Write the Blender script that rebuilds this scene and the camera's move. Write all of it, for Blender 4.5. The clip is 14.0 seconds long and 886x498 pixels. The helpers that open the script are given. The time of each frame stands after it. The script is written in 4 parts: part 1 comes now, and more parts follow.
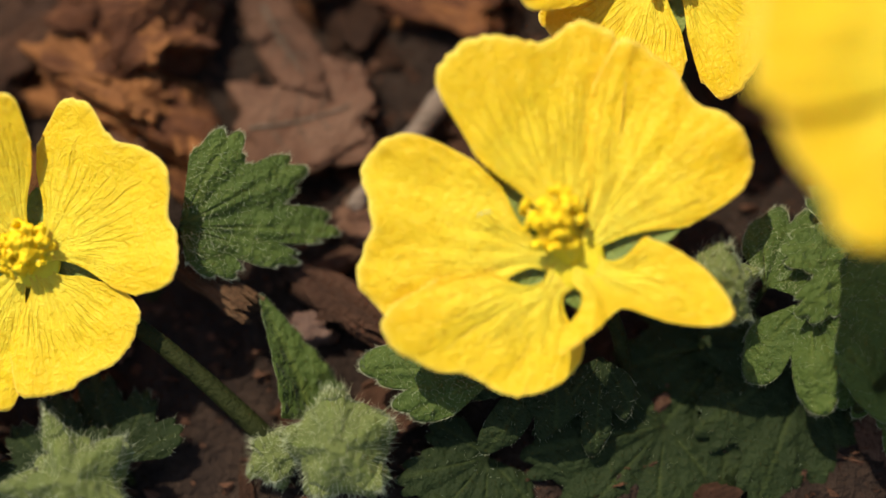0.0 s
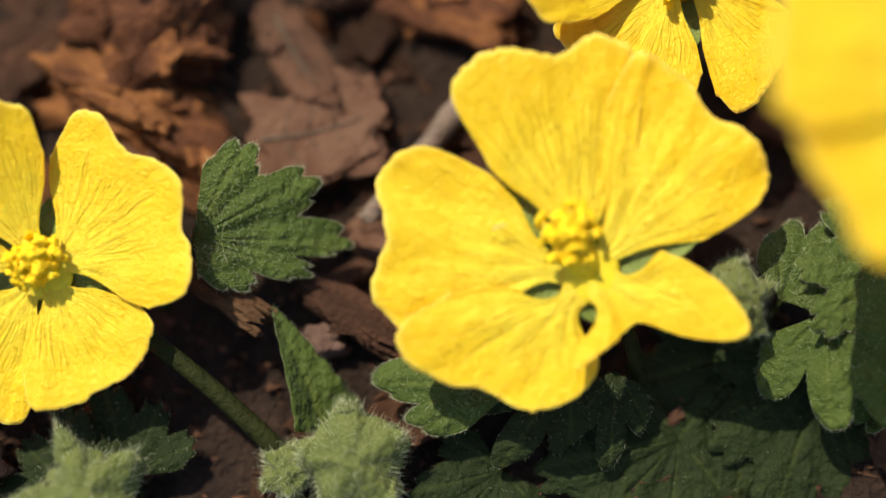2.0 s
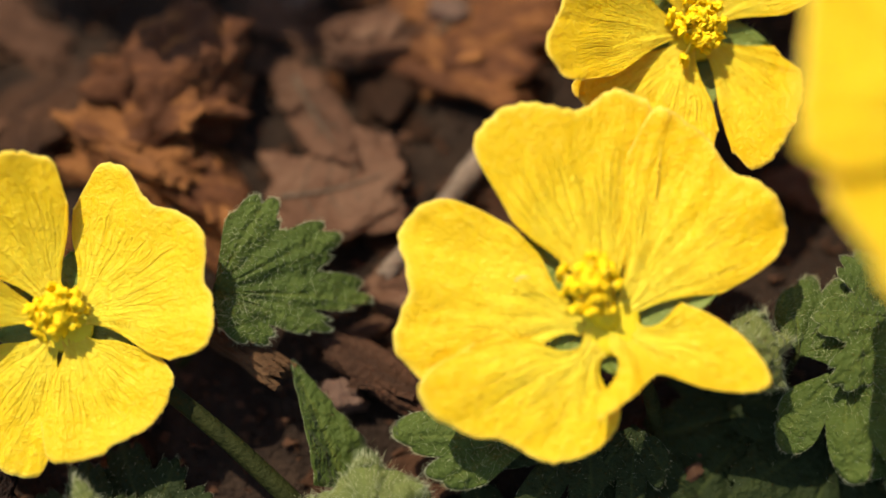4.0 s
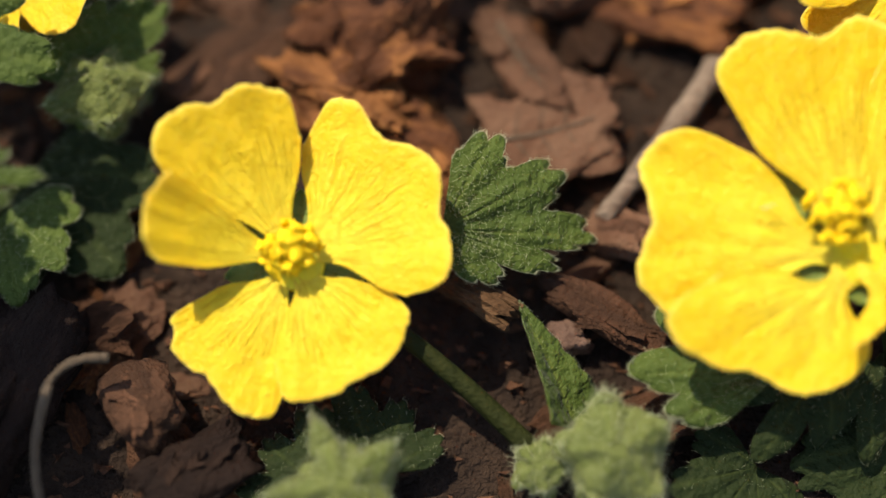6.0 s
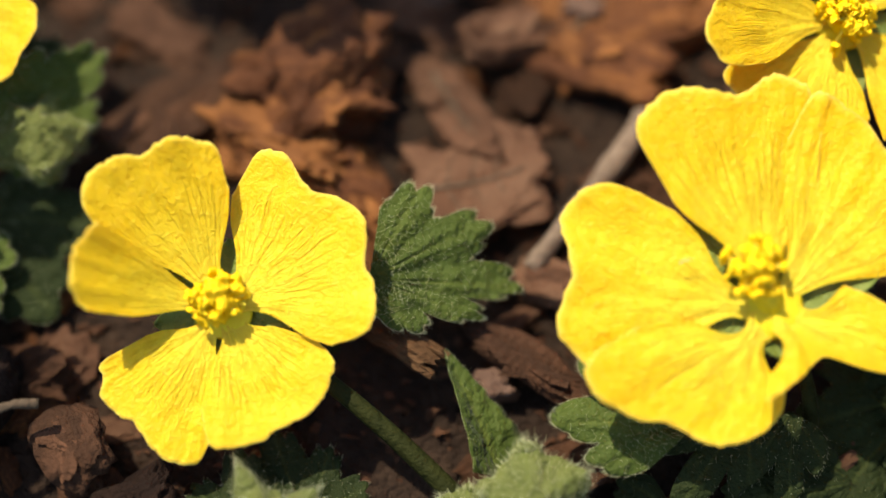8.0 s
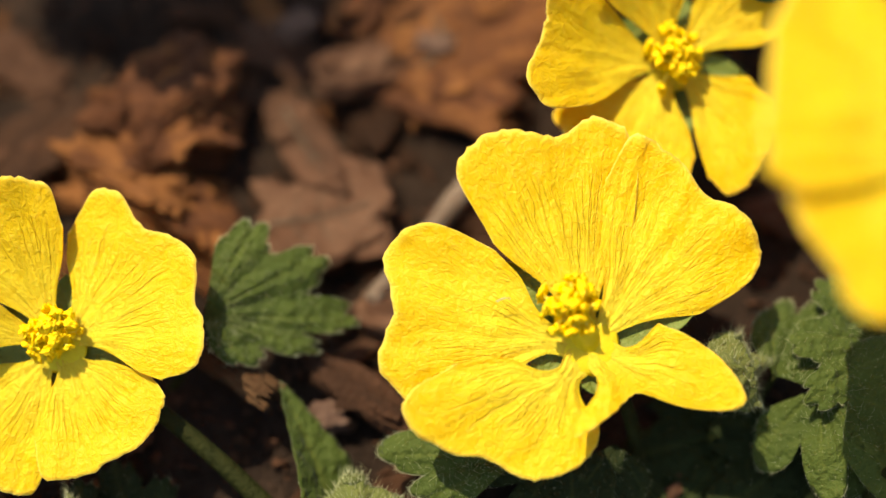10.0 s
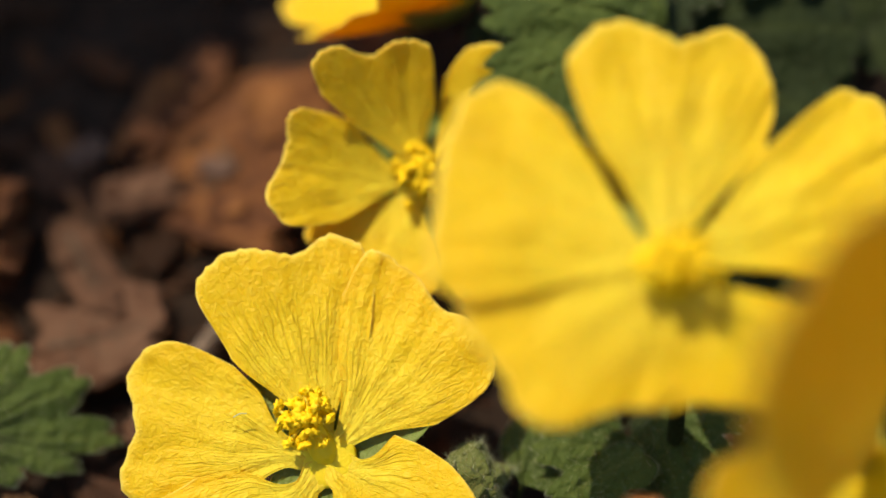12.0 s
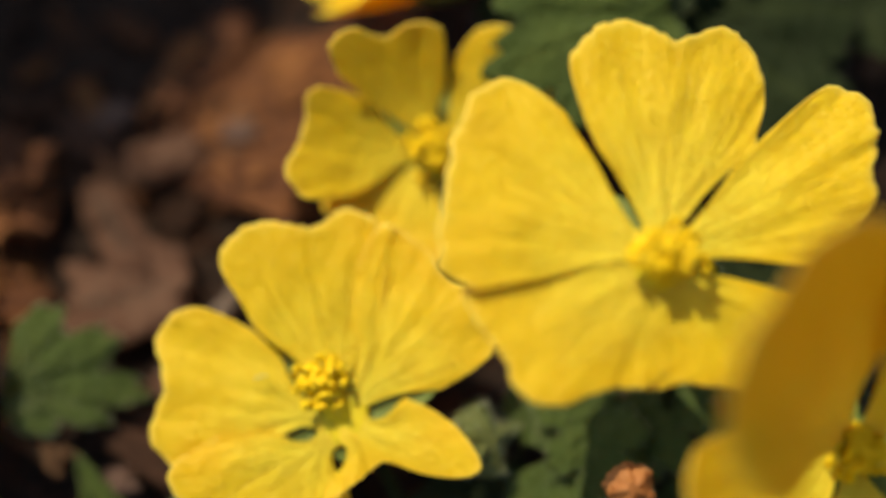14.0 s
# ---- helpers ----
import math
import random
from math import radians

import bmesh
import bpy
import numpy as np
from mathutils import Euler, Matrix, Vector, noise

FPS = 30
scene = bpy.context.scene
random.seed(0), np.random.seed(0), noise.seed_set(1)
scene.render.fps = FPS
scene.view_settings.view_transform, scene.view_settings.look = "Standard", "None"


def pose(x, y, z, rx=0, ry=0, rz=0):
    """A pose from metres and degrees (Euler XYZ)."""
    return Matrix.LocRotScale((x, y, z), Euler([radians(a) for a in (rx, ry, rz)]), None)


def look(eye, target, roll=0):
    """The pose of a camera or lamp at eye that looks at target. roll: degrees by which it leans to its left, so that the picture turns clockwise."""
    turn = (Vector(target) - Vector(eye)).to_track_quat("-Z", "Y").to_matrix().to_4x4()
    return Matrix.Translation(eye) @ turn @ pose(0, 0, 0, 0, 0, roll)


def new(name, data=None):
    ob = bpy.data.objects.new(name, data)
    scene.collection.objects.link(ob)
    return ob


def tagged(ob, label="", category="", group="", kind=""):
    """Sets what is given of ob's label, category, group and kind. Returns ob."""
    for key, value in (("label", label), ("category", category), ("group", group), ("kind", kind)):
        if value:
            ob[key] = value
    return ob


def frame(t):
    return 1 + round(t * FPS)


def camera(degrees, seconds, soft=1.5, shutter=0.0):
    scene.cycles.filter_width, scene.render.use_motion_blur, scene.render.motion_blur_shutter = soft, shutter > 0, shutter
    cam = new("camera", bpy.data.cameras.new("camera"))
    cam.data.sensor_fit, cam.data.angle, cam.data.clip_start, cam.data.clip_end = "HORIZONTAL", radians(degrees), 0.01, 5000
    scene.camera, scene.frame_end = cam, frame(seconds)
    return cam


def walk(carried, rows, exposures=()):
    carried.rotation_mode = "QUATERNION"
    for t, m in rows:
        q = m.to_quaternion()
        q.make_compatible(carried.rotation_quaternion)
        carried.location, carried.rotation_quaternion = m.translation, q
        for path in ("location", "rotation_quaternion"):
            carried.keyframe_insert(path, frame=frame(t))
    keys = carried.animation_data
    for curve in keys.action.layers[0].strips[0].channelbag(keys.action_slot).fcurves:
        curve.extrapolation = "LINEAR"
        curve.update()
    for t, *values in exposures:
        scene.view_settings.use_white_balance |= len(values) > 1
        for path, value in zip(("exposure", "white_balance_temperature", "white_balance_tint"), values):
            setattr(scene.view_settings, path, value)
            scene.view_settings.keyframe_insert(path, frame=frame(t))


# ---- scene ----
CM = 0.01
cam = camera(35.0, 14.0)
# seconds, eye, target (centimetres), roll
PATH = [
    (0, (-0.473, -4.788, 11.755), (-0.596, -3.932, 9.951), 0.21),
    (0.5, (-0.498, -4.726, 11.824), (-0.621, -3.871, 10.020), 0.19),
    (1, (-0.558, -4.661, 11.858), (-0.681, -3.805, 10.055), 0.34),
    (1.5, (-0.528, -4.657, 11.819), (-0.649, -3.800, 10.016), 0.45),
    (2, (-0.639, -4.729, 11.743), (-0.757, -3.866, 9.942), 0.71),
    (4.5, (-1.171, -5.365, 11.553), (-1.277, -4.334, 9.842), 2.58),
    (5, (-1.877, -5.713, 11.265), (-1.981, -4.655, 9.571), 2.58),
    (5.5, (-2.325, -6.083, 10.984), (-2.433, -5.026, 9.290), 2.10),
    (6, (-2.761, -6.055, 10.994), (-2.878, -5.020, 9.286), 1.50),
    (6.5, (-2.720, -6.121, 11.034), (-2.846, -5.067, 9.340), 1.19),
    (7, (-2.608, -6.066, 11.123), (-2.731, -5.001, 9.434), 1.65),
    (9.5, (-1.300, -5.537, 11.672), (-1.404, -4.499, 9.966), 2.66),
    (10, (-0.715, -5.487, 11.816), (-0.837, -4.439, 10.117), 1.93),
    (10.5, (0.509, -5.458, 11.981), (0.364, -4.383, 10.301), 0.60),
    (11, (1.101, -5.433, 12.027), (0.942, -4.308, 10.381), -0.20),
    (11.5, (1.403, -5.383, 12.189), (1.228, -4.215, 10.575), -0.90),
    (12, (1.763, -5.351, 12.049), (1.585, -4.167, 10.447), -1.07),
    (12.5, (2.493, -5.286, 12.461), (2.313, -4.090, 10.869), -0.70),
    (13, (2.361, -5.361, 12.960), (2.182, -4.213, 11.332), -0.71),
    (13.5, (1.504, -5.374, 12.811), (1.316, -4.265, 11.157), -0.93),
    (14, (1.811, -5.236, 13.059), (1.628, -4.171, 11.376), -1.41),
]
walk(cam, [(t, look(Vector(eye) * CM, Vector(target) * CM, roll)) for t, eye, target, roll in PATH], exposures=[(0, 0.70, 7050, 10), (0.5, 0.83, 7000, 10), (2.2, 0.85, 7050, 10), (4.5, 0.80, 7850, 10), (5.5, 0.84, 7950, 10), (6.0, 0.99, 7350, 10), (7.2, 1.06, 7350, 10), (9.5, 0.96, 8500, 10), (10.0, 0.94, 8450, 10), (10.5, 0.90, 7700, 10), (11.0, 0.64, 7550, 10), (12.5, 0.46, 7700, 10), (13, 0.37, 7700, 10), (14, 0.35, 7600, 10)])

cam.data.dof.use_dof = True
cam.data.dof.focus_distance = 0.1198
cam.data.dof.aperture_fstop = 5.8

# ---- light ----
SUN_TO = Vector((-0.38, 0.20, 0.90)).normalized()
world = bpy.data.worlds.new("sky")
scene.world = world
world.use_nodes = True
wn = world.node_tree
sky = wn.nodes.new("ShaderNodeTexSky")
sky.sky_type = "NISHITA"
sky.sun_disc = False
sky.sun_elevation = math.asin(SUN_TO.z)
sky.sun_rotation = math.atan2(SUN_TO.x, SUN_TO.y)
wn.links.new(sky.outputs[0], wn.nodes["Background"].inputs[0])
wn.nodes["Background"].inputs[1].default_value = 0.13
sun_data = bpy.data.lights.new("sun", "SUN")
sun_data.energy, sun_data.angle, sun_data.color = 3.7, radians(0.53), (1.0, 0.95, 0.84)
sun = new("sun", sun_data)
sun.matrix_world = look(SUN_TO, (0, 0, 0))


# ---- materials ----
class Mat:
    """A small builder of node materials."""

    def __init__(self, name, rough=0.6, spec=0.3):
        self.mat = bpy.data.materials.new(name)
        self.mat.use_nodes = True
        self.tree = self.mat.node_tree
        self.bsdf = self.tree.nodes["Principled BSDF"]
        self.out = self.tree.nodes["Material Output"]
        self.bsdf.inputs["Roughness"].default_value = rough
        self.bsdf.inputs["Specular IOR Level"].default_value = spec

    def node(self, kind, **values):
        n = self.tree.nodes.new(kind)
        for key, value in values.items():
            n.inputs[key.replace("_", " ")].default_value = value
        return n

    def link(self, a, b):
        self.tree.links.new(a, b)

    def coords(self, which="Object", scale=(1, 1, 1)):
        t, m = self.node("ShaderNodeTexCoord"), self.node("ShaderNodeMapping", Scale=scale)
        self.link(t.outputs[which], m.inputs["Vector"])
        return m.outputs[0]

    def noise(self, vec, scale, detail=3.0, rough=0.55, distort=0.0):
        n = self.node("ShaderNodeTexNoise", Scale=scale, Detail=detail, Roughness=rough, Distortion=distort)
        self.link(vec, n.inputs["Vector"])
        return n.outputs["Fac"]

    def ramp(self, fac, stops):
        n = self.tree.nodes.new("ShaderNodeValToRGB")
        while len(n.color_ramp.elements) < len(stops):
            n.color_ramp.elements.new(0.5)
        for e, (pos, col) in zip(n.color_ramp.elements, stops):
            e.position, e.color = pos, (*col, 1)
        self.link(fac, n.inputs[0])
        return n.outputs[0]

    def mix(self, fac, a, b, blend="MIX"):
        n = self.tree.nodes.new("ShaderNodeMix")
        n.data_type, n.blend_type = "RGBA", blend
        for sock, value in ((n.inputs[0], fac), (n.inputs[6], a), (n.inputs[7], b)):
            if isinstance(value, (int, float)):
                sock.default_value = value
            elif isinstance(value, tuple):
                sock.default_value = (*value, 1)
            else:
                self.link(value, sock)
        return n.outputs[2]

    def add(self, a, b, op="ADD"):
        n = self.tree.nodes.new("ShaderNodeMath")
        n.operation = op
        for sock, value in zip(n.inputs, (a, b)):
            if isinstance(value, (int, float)):
                sock.default_value = value
            else:
                self.link(value, sock)
        return n.outputs[0]

    def bump(self, height, dist, strength=1.0):
        n = self.node("ShaderNodeBump", Strength=strength, Distance=dist)
        self.link(height, n.inputs["Height"])
        self.link(n.outputs[0], self.bsdf.inputs["Normal"])
        return n.outputs[0]

    def color(self, c):
        self.link(c, self.bsdf.inputs["Base Color"])

    def translucent(self, c, share, normal=None):
        t, m = self.tree.nodes.new("ShaderNodeBsdfTranslucent"), self.tree.nodes.new("ShaderNodeMixShader")
        if isinstance(c, tuple):
            t.inputs[0].default_value = (*c, 1)
        else:
            self.link(c, t.inputs[0])
        if normal:
            self.link(normal, t.inputs["Normal"])
        m.inputs[0].default_value = share
        self.link(self.bsdf.outputs[0], m.inputs[1])
        self.link(t.outputs[0], m.inputs[2])
        self.link(m.outputs[0], self.out.inputs[0])


def rand_of(m):
    return m.tree.nodes.new("ShaderNodeObjectInfo").outputs["Random"]


def petal_material():
    m = Mat("petal_yellow", 0.46, 0.26)
    uv = m.coords("UV")
    obj = m.coords("Object")

    sep = m.tree.nodes.new("ShaderNodeSeparateXYZ")
    m.link(uv, sep.inputs[0])
    across, along = sep.outputs[0], sep.outputs[1]
    sways = [m.add(m.noise(m.coords("UV", scale), 1.0, 1.0, 0.4), 0.5, "SUBTRACT") for scale in ((4, 3.2, 1), (7, 4.5, 3))]
    patchy = m.noise(m.coords("UV", (4.5, 2.6, 1)), 1.0, 2.0)

    def veins(count, sway, width, first, full, last):
        """Fine lines that fan out from the claw, fading in and out along the petal: 0 on a vein, 1 between."""
        x = m.add(m.add(across, count, "MULTIPLY"), m.add(sways[sway], count * 0.10, "MULTIPLY"))
        line = m.ramp(m.add(x, 0.5, "PINGPONG"), [(0.0, (1, 1, 1)), (width, (0, 0, 0))])
        fade = m.ramp(along, [(first, (0, 0, 0)), (full, (1, 1, 1)), (last, (0.8, 0.8, 0.8)), (min(1.0, last + 0.2), (0, 0, 0))])
        some = m.ramp(patchy, [(0.38, (0.08, 0.08, 0.08)), (0.64, (1, 1, 1))])
        return m.add(1.0, m.add(m.add(line, fade, "MULTIPLY"), some, "MULTIPLY"), "SUBTRACT")

    main = m.add(veins(10, 0, 0.055, 0.10, 0.22, 0.66), veins(19, 1, 0.085, 0.22, 0.36, 0.68), "MULTIPLY")
    fine = m.add(veins(37, 0, 0.16, 0.32, 0.48, 0.76), veins(29, 1, 0.14, 0.26, 0.42, 0.70), "MULTIPLY")
    streak = m.noise(m.coords("UV", (34, 5, 1)), 1.0, 2.0, 0.5, 0.0)
    pucker, grain = m.noise(obj, 1500, 4.0, 0.62, 0.8), m.noise(obj, 4200, 2.0)
    wrinkle = m.noise(m.coords("UV", (24, 13, 1)), 1.0, 3.0, 0.6, 0.9)
    blotch = m.noise(obj, 170, 3.0)
    base = m.ramp(along, [(0.09, (0.88, 0.81, 0.07)), (0.34, (0.89, 0.775, 0.05)), (0.72, (0.85, 0.66, 0.024)), (0.95, (0.83, 0.62, 0.022)), (0.985, (0.87, 0.70, 0.06)), (1.0, (0.88, 0.77, 0.18))])
    c = m.mix(0.66, base, m.mix(main, (0.58, 0.44, 0.06), (1, 1, 1)), "MULTIPLY")
    c = m.mix(0.26, c, m.mix(fine, (0.62, 0.46, 0.06), (1, 1, 1)), "MULTIPLY")
    c = m.mix(m.ramp(blotch, [(0.40, (0, 0, 0)), (0.75, (0.40, 0.40, 0.40))]), c, (0.78, 0.50, 0.012))
    c = m.mix(m.ramp(pucker, [(0.52, (0, 0, 0)), (0.72, (0.34, 0.34, 0.34))]), c, (0.83, 0.66, 0.08))
    c = m.mix(m.ramp(pucker, [(0.32, (0.54, 0.54, 0.54)), (0.49, (0, 0, 0))]), c, (0.68, 0.46, 0.008))
    m.color(c)
    h = m.add(m.add(m.add(main, 0.34, "MULTIPLY"), m.add(fine, 0.10, "MULTIPLY")), m.add(m.add(m.add(streak, 0.12, "MULTIPLY"), m.add(wrinkle, 0.42, "MULTIPLY")), m.add(m.add(pucker, 0.75, "MULTIPLY"), m.add(grain, 0.12, "MULTIPLY"))))
    n = m.bump(h, 0.00034, 0.82)
    m.translucent(m.mix(0.85, c, (0.98, 0.44, 0.002)), 0.40, n)
    m.bsdf.inputs["Sheen Weight"].default_value = 0.02
    return m.mat


def leaf_material(name, a, b, fuzz=1.0):
    m = Mat(name, 0.7, 0.08 + 0.12 * fuzz)
    obj = m.coords("Object")
    big, small = m.noise(obj, 130, 4.0), m.noise(obj, 900, 3.0)
    c = m.mix(m.ramp(big, [(0.3, (0, 0, 0)), (0.7, (1, 1, 1))]), a, b)
    sep = m.tree.nodes.new("ShaderNodeSeparateXYZ")
    m.link(m.coords("UV"), sep.inputs[0])
    c = m.mix(m.ramp(sep.outputs[0], [(0.0, (0, 0, 0)), (1.0, (0.4 + 0.25 * fuzz,) * 3)]), c, (0.05 + 0.04 * fuzz, 0.065 + 0.05 * fuzz, 0.02))
    c = m.mix(m.ramp(small, [(0.62, (0, 0, 0)), (0.75, (0.24 * fuzz,) * 3)]), c, (0.19, 0.24, 0.07))
    m.color(c)
    n = m.bump(m.add(big, m.add(small, 1.0, "MULTIPLY")), 0.0009, 1.0)
    m.translucent((0.06, 0.09, 0.012), 0.14, n)
    m.bsdf.inputs["Sheen Weight"].default_value = 0.05 * fuzz
    m.bsdf.inputs["Sheen Roughness"].default_value = 0.4
    return m.mat


def plain_material(name, a, b, scale, dist, rough=0.7, share=0.0, through_col=(0.3, 0.3, 0.1), spec=0.3):
    m = Mat(name, rough, spec)
    obj = m.coords("Object")
    f = m.noise(obj, scale, 4.0)
    m.color(m.mix(m.ramp(f, [(0.3, (0, 0, 0)), (0.7, (1, 1, 1))]), a, b))
    n = m.bump(m.add(f, m.noise(obj, scale * 5, 2.0)), dist, 0.8)
    if share:
        m.translucent(through_col, share, n)
    return m.mat


def bark_material(name, stops, stretch=(180, 700, 700), dist=0.0006, rough=0.8):
    m = Mat(name, rough, 0.10)
    g, o = m.coords("Object", stretch), m.coords("Object")
    fib, blot = m.noise(g, 1.0, 5.0, 0.65), m.noise(o, 260, 5.0, 0.6)
    shade = m.add(m.add(fib, 0.55, "MULTIPLY"), m.add(m.add(blot, 0.35, "MULTIPLY"), m.add(rand_of(m), 0.22, "MULTIPLY")))
    c = m.ramp(shade, stops)
    m.color(c)
    m.bump(m.add(fib, m.noise(o, 1500, 3.0)), dist, 1.0)
    return m.mat


PETAL = petal_material()
ANTHER = plain_material("anther_yellow", (1.0, 0.62, 0.010), (1.0, 0.76, 0.025), 1500, 0.0001, 0.6, 0.25, (1.0, 0.84, 0.03))
FILAMENT = plain_material("filament_yellow", (0.92, 0.78, 0.07), (0.90, 0.80, 0.12), 900, 0.0001, 0.5, 0.3, (0.98, 0.84, 0.06))
LEAF = leaf_material("leaf_green", (0.031, 0.053, 0.008), (0.064, 0.092, 0.014))
# the leaf green again, darkened so the colour itself carries the shade
LEAF_SHADED = leaf_material("leaf_shaded_green", (0.011, 0.018, 0.005), (0.019, 0.029, 0.008), 0.30)
CALYX = leaf_material("calyx_green", (0.072, 0.090, 0.022), (0.132, 0.150, 0.042))
THROAT = plain_material("throat_pale_yellow", (0.86, 0.72, 0.035), (0.88, 0.74, 0.04), 600, 0.0001, 0.5, 0.45, (1.0, 0.80, 0.03))
STUB = bark_material("stub_brown", [(0.25, (0.014, 0.008, 0.004)), (0.55, (0.055, 0.028, 0.013)), (0.9, (0.16, 0.090, 0.045))], (250, 900, 900), 0.0005)
SEPAL = plain_material("sepal_green", (0.14, 0.195, 0.036), (0.22, 0.28, 0.065), 500, 0.0003, 0.55, 0.3, (0.35, 0.45, 0.05))
# stem green taken close to black: shade under the flowers put into the colour
STEM = plain_material("stem_shaded_green", (0.011, 0.014, 0.0035), (0.022, 0.025, 0.006), 400, 0.0003, 0.75, spec=0.08)
HAIR = plain_material("plant_hair", (0.42, 0.46, 0.28), (0.58, 0.60, 0.42), 900, 0.00001, 0.4, 0.4, (0.7, 0.72, 0.5))
SOIL = bark_material("soil_dark", [(0.25, (0.010, 0.007, 0.005)), (0.55, (0.020, 0.0125, 0.009)), (0.8, (0.044, 0.027, 0.018))], (300, 300, 300), 0.0012, 0.9)
BARK = bark_material("bark_brown", [(0.25, (0.015, 0.008, 0.005)), (0.5, (0.038, 0.018, 0.010)), (0.75, (0.088, 0.041, 0.023)), (0.95, (0.160, 0.090, 0.053))])
BARK_RED = bark_material("bark_orange", [(0.25, (0.020, 0.009, 0.006)), (0.5, (0.078, 0.030, 0.014)), (0.70, (0.215, 0.088, 0.030)), (0.88, (0.40, 0.20, 0.068))])
# bark with the near corner's shadow painted in as a blackish colour
BARK_SHADED = bark_material("bark_shaded", [(0.25, (0.004, 0.002, 0.0015)), (0.6, (0.012, 0.006, 0.004)), (0.9, (0.030, 0.015, 0.009))], rough=0.75)
WOOD_GREY = bark_material("wood_grey", [(0.25, (0.05, 0.035, 0.025)), (0.55, (0.175, 0.128, 0.095)), (0.9, (0.30, 0.235, 0.18))], (120, 1400, 1400), 0.0004)
LITTER = bark_material("dead_leaf_brown", [(0.25, (0.024, 0.012, 0.0075)), (0.55, (0.090, 0.044, 0.026)), (0.9, (0.150, 0.085, 0.053))], (350, 350, 350), 0.0005)
STONE = bark_material("stone_pink", [(0.25, (0.05, 0.028, 0.020)), (0.6, (0.125, 0.075, 0.055)), (0.9, (0.21, 0.14, 0.11))], (500, 500, 500), 0.0005)
STRAW = bark_material("dry_straw", [(0.25, (0.035, 0.024, 0.016)), (0.6, (0.085, 0.062, 0.043)), (0.9, (0.20, 0.16, 0.12))], (1500, 1500, 90), 0.0003)


# ---- mesh helpers: sizes in centimetres ----
def part(name, bm, material, parent=None, label="", smooth=True):
    data = bpy.data.meshes.new(name)
    bmesh.ops.recalc_face_normals(bm, faces=bm.faces)
    bm.transform(Matrix.Scale(CM, 4))
    bm.to_mesh(data)
    bm.free()
    data.materials.append(material)
    data.polygons.foreach_set("use_smooth", [smooth] * len(data.polygons))
    ob = new(name, data)
    if parent:
        ob.parent = parent
    if label:
        ob["label"] = label
    return ob


def share_part(name, data, parent, m):
    ob = new(name, data)
    ob.parent = parent
    ob.matrix_basis = m
    return ob


def base_of(name, at, turn=None):
    ob = new(name)
    ob.empty_display_size = 0.002
    ob.matrix_world = Matrix.Translation(Vector(at) * CM) @ (turn or Matrix())
    return ob


def sheet(bm, top, thick, uv_of, closed_tip=False):
    """A thin body from a grid of points top[i][j], with an underside and edges."""
    layer = bm.loops.layers.uv.verify()
    nu, nv = len(top), len(top[0])
    a = [[bm.verts.new(p) for p in row] for row in top]
    under = []
    for i in range(nu):
        row = []
        for j in range(nv):
            du = Vector(top[min(i + 1, nu - 1)][j]) - Vector(top[max(i - 1, 0)][j])
            dv = Vector(top[i][min(j + 1, nv - 1)]) - Vector(top[i][max(j - 1, 0)])
            n = dv.cross(du)
            n = n.normalized() if n.length > 1e-9 else Vector((0, 0, 1))
            rim = i == nu - 1 or j in (0, nv - 1)
            row.append(bm.verts.new(Vector(top[i][j]) - n * thick * (0.45 if rim else 1) * (1 if n.z >= 0 else -1)))
        under.append(row)

    def quad(vs, ids):
        f = bm.faces.new(vs)
        for loop, (i, j) in zip(f.loops, ids):
            loop[layer].uv = uv_of(i, j)

    for i in range(nu - 1):
        for j in range(nv - 1):
            ids = [(i, j), (i, j + 1), (i + 1, j + 1), (i + 1, j)]
            quad([a[p][q] for p, q in ids], ids)
            quad([under[p][q] for p, q in reversed(ids)], list(reversed(ids)))
    ring = [(0, j) for j in range(nv)] + [(i, nv - 1) for i in range(1, nu)] + [(nu - 1, j) for j in range(nv - 2, -1, -1)] + [(i, 0) for i in range(nu - 2, 0, -1)]
    for k, p in enumerate(ring):
        q = ring[(k + 1) % len(ring)]
        quad([a[p[0]][p[1]], a[q[0]][q[1]], under[q[0]][q[1]], under[p[0]][p[1]]], [p, q, q, p])


def tube(bm, pts, radii, n=8, wobble=0.0):
    pts = [Vector(p) for p in pts]
    rings = []
    side = Vector((1, 0.13, 0.07))
    for k, p in enumerate(pts):
        d = (pts[min(k + 1, len(pts) - 1)] - pts[max(k - 1, 0)]).normalized()
        x = side.cross(d)
        x = x.normalized() if x.length > 1e-6 else Vector((0, 1, 0))
        y = d.cross(x)
        rings.append([bm.verts.new(p + (x * math.cos(2 * math.pi * s / n) + y * math.sin(2 * math.pi * s / n)) * radii[k] * (1 + wobble * random.uniform(-1, 1))) for s in range(n)])
    for r0, r1 in zip(rings, rings[1:]):
        for s in range(n):
            bm.faces.new((r0[s], r0[(s + 1) % n], r1[(s + 1) % n], r1[s]))
    bm.faces.new(rings[0])
    bm.faces.new(rings[-1])


def bent(a, b, bow, steps=10):
    """Points on a bowed line from a to b; bow: the offset at its middle."""
    a, b, bow = Vector(a), Vector(b), Vector(bow)
    return [a.lerp(b, s / steps) + bow * math.sin(math.pi * s / steps) for s in range(steps + 1)]


